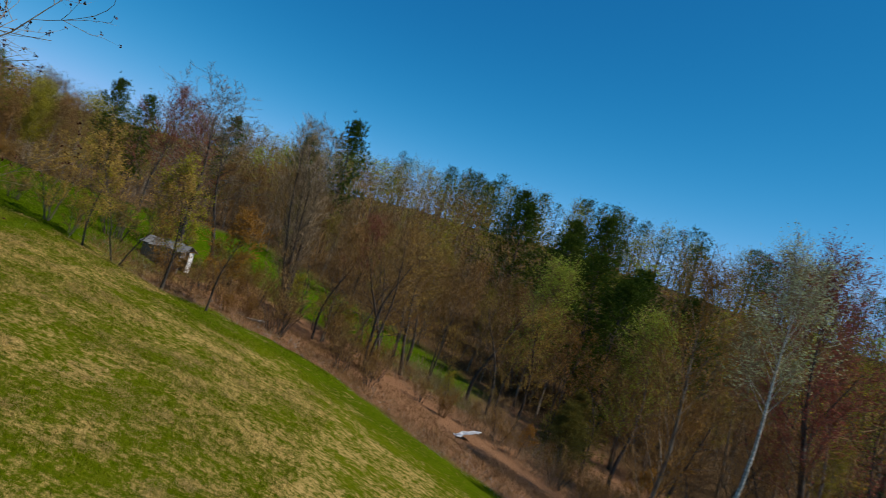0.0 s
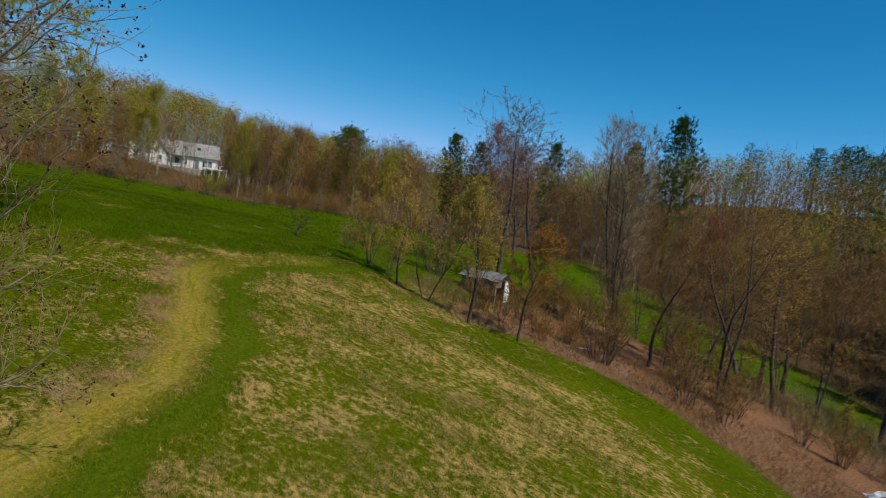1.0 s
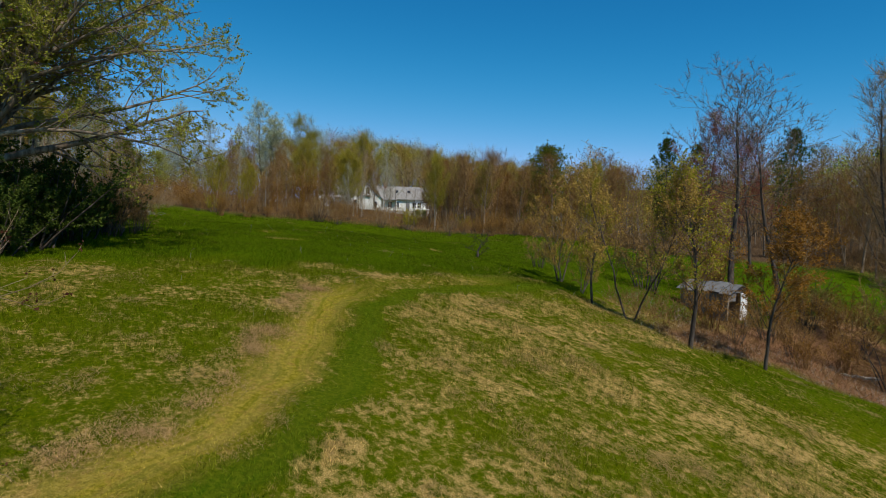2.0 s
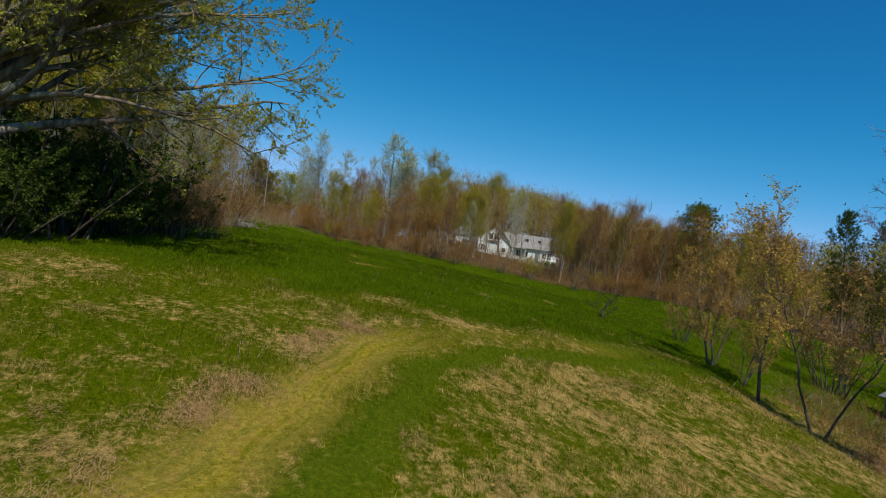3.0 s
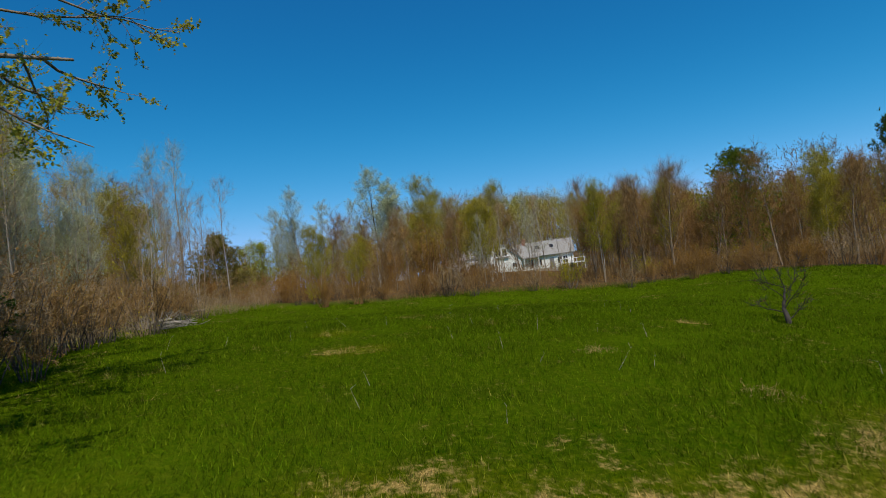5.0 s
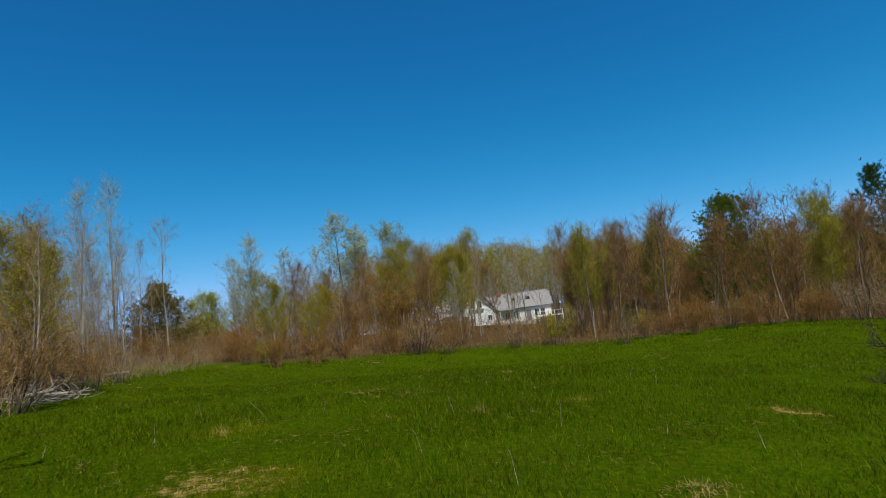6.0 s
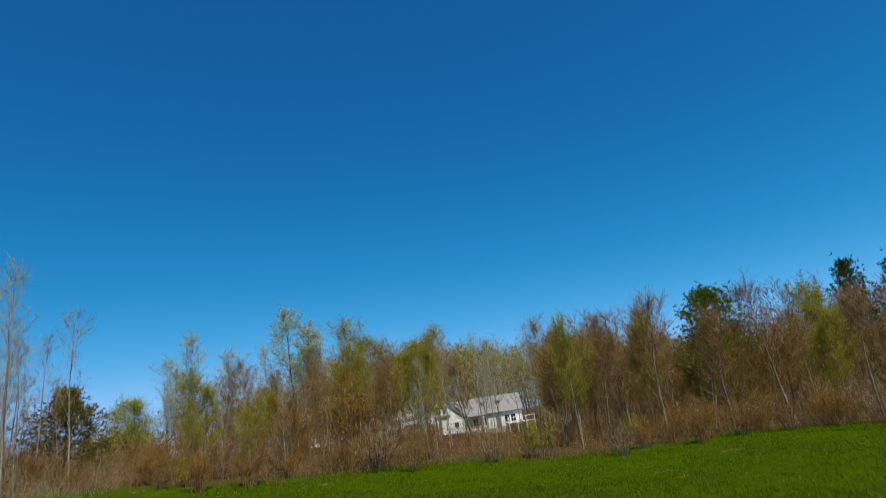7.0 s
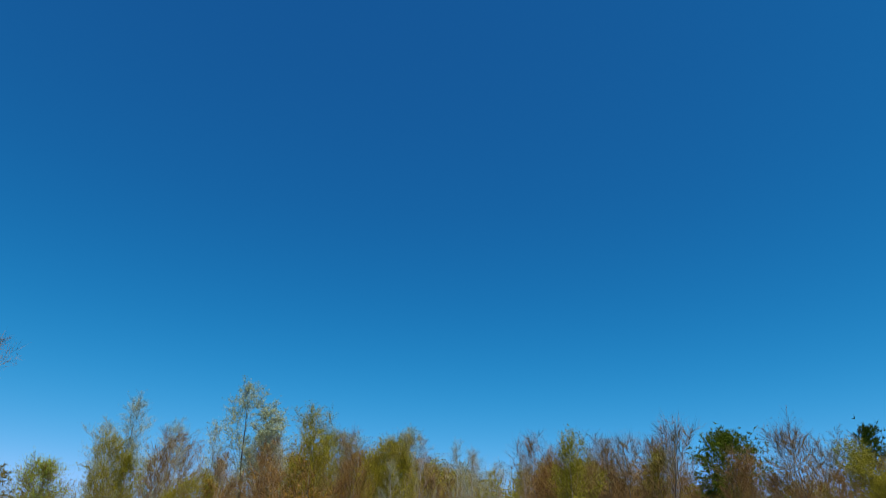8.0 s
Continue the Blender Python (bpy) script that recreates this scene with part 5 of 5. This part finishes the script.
def build_pickup(x, y, turn):
    t = thing("pickup_truck", x, y, float(height(x, y)), turn, "white pickup truck parked on a gravel drive", "truck")
    side = [(-2.5, 0.45), (2.45, 0.45), (2.5, 0.75), (2.42, 1.0), (0.95, 1.1), (0.45, 1.72), (-0.55, 1.74), (-0.72, 1.08), (-2.5, 1.05)]
    body = prism(bmesh.new(), side, -0.92, 0.92)
    bmesh.ops.bevel(body, geom=body.edges[:], offset=0.05, segments=1, affect="EDGES")
    b = part("body", body, M_CAR, t)
    part("bed", block(bmesh.new(), (-2.4, -0.75, 1.03), (-0.85, 0.75, 1.08)), M_GREYWALL, b)
    for y0 in (-0.935, 0.915):
        part("side_window", prism(bmesh.new(), [(-0.45, 1.15), (0.72, 1.15), (0.40, 1.62), (-0.42, 1.64)], y0, y0 + 0.02), M_GLASS, b)
    part("windscreen", slab(bmesh.new(), (0.93, -0.72, 1.15), (0.93, 0.72, 1.15), (0.52, 0.66, 1.66), (0.52, -0.66, 1.66), 0.02), M_GLASS, b)
    for wx in (-1.55, 1.55):
        for wy in (-0.80, 0.80):
            bm = bmesh.new()
            bmesh.ops.create_cone(bm, cap_ends=True, segments=18, radius1=0.38, radius2=0.38, depth=0.26, matrix=pose(wx, wy, 0.38, 90, 0, 0))
            wheel = part("wheel", bm, M_TYRE, t)
            bm = bmesh.new()
            bmesh.ops.create_cone(bm, cap_ends=True, segments=14, radius1=0.22, radius2=0.22, depth=0.29, matrix=pose(wx, wy, 0.38, 90, 0, 0))
            part("rim", bm, M_METAL, wheel)
    part("bumper", block(bmesh.new(), (2.46, -0.88, 0.42), (2.60, 0.88, 0.60), 0.02), M_METAL, t)
    for hy in (-0.7, 0.7):
        part("headlight", block(bmesh.new(), (2.44, hy - 0.16, 0.72), (2.51, hy + 0.16, 0.92)), M_GLASS, t)


build_pickup(-152.6, 80.3, 232)


def build_drive():
    """The gravel drive past the house, laid on the ground."""
    line = [(-165, 66), (-153, 79), (-141, 88), (-134.5, 91.5), (-131, 93.5)]
    bm, prev = bmesh.new(), None
    for i in range(len(line) - 1):
        for k in range(8):
            x, y = (line[i][j] + (line[i + 1][j] - line[i][j]) * k / 8 for j in (0, 1))
            dx, dy = line[i + 1][0] - line[i][0], line[i + 1][1] - line[i][1]
            n = math.hypot(dx, dy)
            pair = []
            for sgn in (-1, 1):
                px, py = x - sgn * dy / n * 2.2, y + sgn * dx / n * 2.2
                pair.append(bm.verts.new((px, py, float(height(px, py)) + 0.15)))
            if prev:
                bm.faces.new((*prev, *pair[::-1]))
            prev = pair
    part("road", bm, M_GRAVEL, None)
    ob = bpy.data.objects["road"]
    tagged(ob, "pale gravel drive leading past the house", "road", "", "structure")


build_drive()


def build_shed(x, y, turn):
    """A low shelter whose sheet-metal roof has begun to sag."""
    s = thing("shed", x, y, float(height(x, y)) + 0.35, turn, "low sagging shed with weathered sheet-metal roof in brambles", "shed")
    s.matrix_basis = s.matrix_basis @ Matrix.Diagonal((0.80, 0.80, 0.86, 1))
    for px, py in ((-1.9, -1.2), (1.9, -1.2), (-1.9, 1.2), (1.9, 1.2)):
        part("post", block(bmesh.new(), (px - 0.07, py - 0.07, -1.0), (px + 0.07, py + 0.07, 1.5)), M_STICK, s)
    part("back_wall", block(bmesh.new(), (-1.95, 1.2, -0.5), (1.95, 1.27, 1.5)), M_GREYWALL, s)
    part("side_wall", block(bmesh.new(), (-1.97, -1.2, -0.5), (-1.9, 1.2, 1.5)), M_GREYWALL, s)
    for k in range(9):
        x0 = -1.92 + k * 0.43
        part("wall_board", block(bmesh.new(), (x0, -1.27, -0.5 + 0.02 * (k % 3)), (x0 + 0.40, -1.21, 1.36 - 0.05 * (k % 2))), M_GREYWALL, s)
    for i, y0 in enumerate((-1.5, 0.0)):
        for k in range(5):
            x0 = -2.25 + k * 0.9
            sag = 0.10 * math.sin(k * 1.7 + i)
            z0, z1 = (1.45, 2.05) if i == 0 else (2.05, 1.45)
            part("roof_sheet", slab(bmesh.new(), (x0, y0, z0 - sag), (x0 + 0.94, y0, z0 - sag * 0.4), (x0 + 0.94, y0 + 1.52, z1 - sag * 0.3), (x0, y0 + 1.52, z1 - sag), 0.03), M_METAL, s)
    part("gable", prism(bmesh.new(), [(-1.2, 1.45), (1.2, 1.45), (0, 1.98)], 0, 0.05), M_GREYWALL, s)
    bpy.context.view_layer.update()
    g = [o for o in s.children if o.name.startswith("gable")][0]
    g.matrix_basis = pose(1.97, 0, 0, 0, 0, 90)
    part("door_panel", block(bmesh.new(), (1.93, 0.35, -0.45), (2.0, 1.15, 1.42)), M_TRIM, s, "loose white door panel")
    part("open_side", block(bmesh.new(), (1.93, -1.15, 0.9), (1.98, -0.3, 1.42)), M_GREYWALL, s)


build_shed(-19.5, 48.9, -8)


def build_brush_pile(x, y, turn, length):
    """Cut branches heaped at the field edge."""
    rng = np.random.default_rng(61)
    ob = thing("brush_pile", x, y, float(height(x, y)), turn, "heap of grey cut branches at the field edge", "brush pile")
    w = Wood()
    for i in range(150):
        a = np.array((rng.uniform(-length / 2, length / 2), rng.uniform(-0.9, 0.9), 0))
        a[2] = rng.uniform(0.0, 1.25) * max(0.1, 1 - abs(a[0]) / (length / 2)) * (1 - 0.5 * abs(a[1]))
        d = unit(np.array((rng.normal(), rng.normal() * 0.7, rng.normal() * 0.28)))
        ln, r = rng.uniform(0.8, 2.4), rng.uniform(0.008, 0.035)
        w.tube(grow(rng, a - d * ln / 2, d, ln, 3, 0.10, 0), r, r * 0.4, 5)
    v, f = w.arrays()
    v[:, 2] = np.maximum(v[:, 2], 0.01)
    pile = new("stick_heap", tri_mesh("stick_heap", v, f, M_STICK, True))
    pile.parent = ob
    pile["kind"] = "stuff"
    for i in range(7):
        lw = Wood()
        p = (rng.uniform(-length / 2.4, length / 2.4), rng.uniform(-1.0, 0.4), rng.uniform(0.10, 0.35))
        lw.tube(grow(rng, p, (rng.normal(), rng.normal() * 0.5, 0.05), rng.uniform(1.2, 2.4), 4, 0.05, 0), 0.09, 0.06, 8)
        new("cut_log", tri_mesh("cut_log", *lw.arrays(), M_LOG, True)).parent = ob


build_brush_pile(-53.0, 23.6, 15, 7.5)


def build_log(x, y, turn, length, r, seed, label):
    rng = np.random.default_rng(seed)
    w = Wood()
    path = grow(rng, (-length / 2, 0, r * 0.8), (1, 0, 0.0), length, 6, 0.05, 0)
    path[:, 2] = r * 0.8 + 0.02 * rng.normal(size=len(path))
    w.tube(path, r, r * 0.7, 9)
    for i in range(3):
        p, d = along(path, rng.uniform(0.3, 0.9))
        w.tube(grow(rng, p, tilt_from(rng, d, 55, rng.uniform(0.5, 2.6)), rng.uniform(0.25, 0.6), 2, 0.1, 0), r * 0.35, r * 0.12, 6)
    ob = new("log", tri_mesh("log", *w.arrays(), M_LOG, True))
    ob.matrix_basis = pose(x, y, float(height(x, y)), 0, 0, turn)
    tagged(ob, label, "log", "fallen logs")


build_log(-11.2, 46.6, 20, 1.7, 0.10, 71, "bleached fallen log among the brambles")
build_log(-68.5, 26.0, 60, 3.4, 0.10, 73, "pale fallen log lying in mown grass")


def build_tarp(x, y):
    rng = np.random.default_rng(81)
    bm = bmesh.new()
    bmesh.ops.create_grid(bm, x_segments=16, y_segments=10, size=1.0)
    for v in bm.verts:
        v.co.x *= 1.15 + 0.12 * math.sin(v.co.y * 5)
        v.co.y *= 0.55 + 0.10 * math.sin(v.co.x * 4)
        v.co.z = 0.16 + 0.13 * noise.noise(v.co * 2.6) + 0.05 * noise.noise(v.co * 7)
    me = bpy.data.meshes.new("tarp")
    bm.to_mesh(me)
    bm.free()
    me.materials.append(M_TARP)
    ob = new("tarp", me)
    ob.modifiers.new("thickness", "SOLIDIFY").thickness = 0.02
    ob.matrix_basis = pose(x, y, float(height(x, y)) + 0.35, -14, -10, 30)
    tagged(ob, "crumpled dirty white tarp lying in brambles", "tarp")


build_tarp(6.6, 47.3)


# ---- grass ----
def build_grass():
    """Blades of grass over the near meadow, with the colours of the ground beneath."""
    rng = np.random.default_rng(91)
    m = 2200000
    x, y = rng.uniform(-70, -3, m), rng.uniform(7, 76, m)
    near = np.abs(beside(np.array([(-2, 12), (-8, 17.5), (-15, 21), (-24, 25.5), (-33, 32)]), x, y))
    first = (rng.uniform(0, 1, m) < np.clip(1.15 - near / 14, 0.16, 1.0)) & (0.55 * x + 0.83 * y < 40)
    x, y, near = x[first], y[first], near[first]
    clump = 0.5 + 0.5 * lumps(x, y, 0.5, 12)
    first = rng.uniform(0, 1, len(x)) < 0.45 + 0.7 * clump
    x, y, near = x[first], y[first], near[first]
    z_all = zones(x, y)
    keep = (z_all["litter"] < 0.5) & (z_all["wood"] < 0.5)
    x, y = x[keep], y[keep]
    zn = {k: v[keep] for k, v in z_all.items()}
    n = len(x)
    mown = np.clip(zn["dry"] + zn["green"] * 0.6, 0, 1)
    lush = 1 - zn["straw"]
    h = rng.uniform(0.06, 0.19, n) * (1 - 0.6 * mown) * (1 - 0.1 * lush) * (0.75 + 0.5 * lumps(x, y, 2.4, 13))
    z = height(x, y) + 0.035 * lumps(x, y, 0.9, 1) + 0.06 * lumps(x, y, 3.1, 2)
    a = rng.uniform(0, 6.28, n)
    wdt = rng.uniform(0.003, 0.0065, n) * (1 + near[keep] / 14)
    side = np.stack([np.cos(a) * wdt, np.sin(a) * wdt, np.zeros(n)], 1)
    tip = np.stack([rng.normal(0, 0.5, n) * h, rng.normal(0, 0.5, n) * h, h], 1)
    root = np.stack([x, y, z - 0.01], 1)
    v = np.stack([root - side, root + side, root + tip], 1).reshape(-1, 3)
    attrs = {k: np.repeat(val, 3) for k, val in zn.items()}
    me = tri_mesh("grass", v, np.arange(3 * n).reshape(-1, 3), M_BLADE, False, attrs)
    tagged(new("grass", me), "short spring grass, green with dry straw blades", "grass", "", "stuff")


build_grass()


def build_stalks():
    """Single bleached stalks that stand above the grass."""
    rng = np.random.default_rng(92)
    n = 45
    x, y = rng.uniform(-38, -18, n), rng.uniform(18, 38, n)
    w = Wood()
    p = np.stack([x, y, height(x, y)], 1)
    h = rng.uniform(0.18, 0.42, (n, 1))
    d = rng.normal(0, 0.35, (n, 3))
    d[:, 2] = 1
    q = p + d * h
    w.cones(p, q, 0.004)
    w.cones(q - d * h * 0.1, q + rng.normal(0, 0.5, (n, 3)) * h * 0.5, 0.003)
    tagged(new("dry_stalks", tri_mesh("dry_stalks", *w.arrays(), M_LOG)), "single bleached stalks standing in the grass", "stalks", "", "stuff")


build_stalks()


def build_mats(name, mat, spots, blades, reach, seed, label):
    """Matted clumps of dead grass that lie on the meadow."""
    rng = np.random.default_rng(seed)
    n = len(spots)
    turn, big = rng.uniform(0, 3.14, n), rng.uniform(0.6, 1.35, n)
    i = np.repeat(np.arange(n), blades)
    a, b = rng.normal(0, 0.27, len(i)) * big[i] * reach, rng.normal(0, 0.17, len(i)) * big[i] * reach
    c, sn = np.cos(turn)[i], np.sin(turn)[i]
    x, y = spots[i, 0] + a * c - b * sn, spots[i, 1] + a * sn + b * c
    swell = np.exp(-(a / (0.4 * reach)) ** 2 - (b / (0.17 * reach)) ** 2)
    z = height(x, y) + 0.035 * lumps(x, y, 0.9, 1) + 0.06 * lumps(x, y, 3.1, 2) + 0.02 + 0.10 * swell * big[i] * rng.uniform(0.5, 1.0, len(i))
    w = turn[i] + 1.57 * np.sign(b) + rng.normal(0, 0.7, len(i))
    ln = rng.uniform(0.07, 0.20, len(i)) * reach
    d = np.stack([np.cos(w) * ln, np.sin(w) * ln, rng.normal(-0.02, 0.05, len(i))], 1)
    side = np.stack([-np.sin(w), np.cos(w), np.zeros(len(i))], 1) * rng.uniform(0.0025, 0.005, (len(i), 1))
    root = np.stack([x, y, z], 1)
    v = np.stack([root - side, root + side, root + d], 1).reshape(-1, 3)
    tagged(new(name, tri_mesh(name, v, np.arange(len(v)).reshape(-1, 3), mat)), label, "dry grass", "", "stuff")


def mat_spots(seed, count, area, keep):
    rng = np.random.default_rng(seed)
    x, y = rng.uniform(area[0], area[1], count * 40), rng.uniform(area[2], area[3], count * 40)
    k = np.flatnonzero(keep(zones(x, y), x, y, rng.uniform(0, 1, len(x))))[:count]
    return np.stack([x[k], y[k]], 1)


build_mats("straw_mats", L_STRAW, mat_spots(93, 300, (-34, -4, 8, 40), lambda q, x, y, r: (q["straw"] * (0.6 + 0.6 * lumps(x, y, 1.4, 23)) > 0.25 + 0.75 * r) & (q["litter"] < 0.2) & (q["straw"] < 0.98 + r * 0.3) & (x > -29)), 190, 0.9, 94, "matted clumps of pale straw lying on the meadow")
build_mats("windrow", L_THATCH, mat_spots(95, 200, (-24, -6, 8, 34), lambda q, x, y, r: (q["across"] > 1.15) & (q["across"] < 1.6 + 0.5 * lumps(x, y, 1.1, 8)) & (r < 0.45 + 0.7 * lumps(x, y, 0.9, 25)) & (y < 23)), 190, 0.8, 96, "raked brown thatch along the mown track")
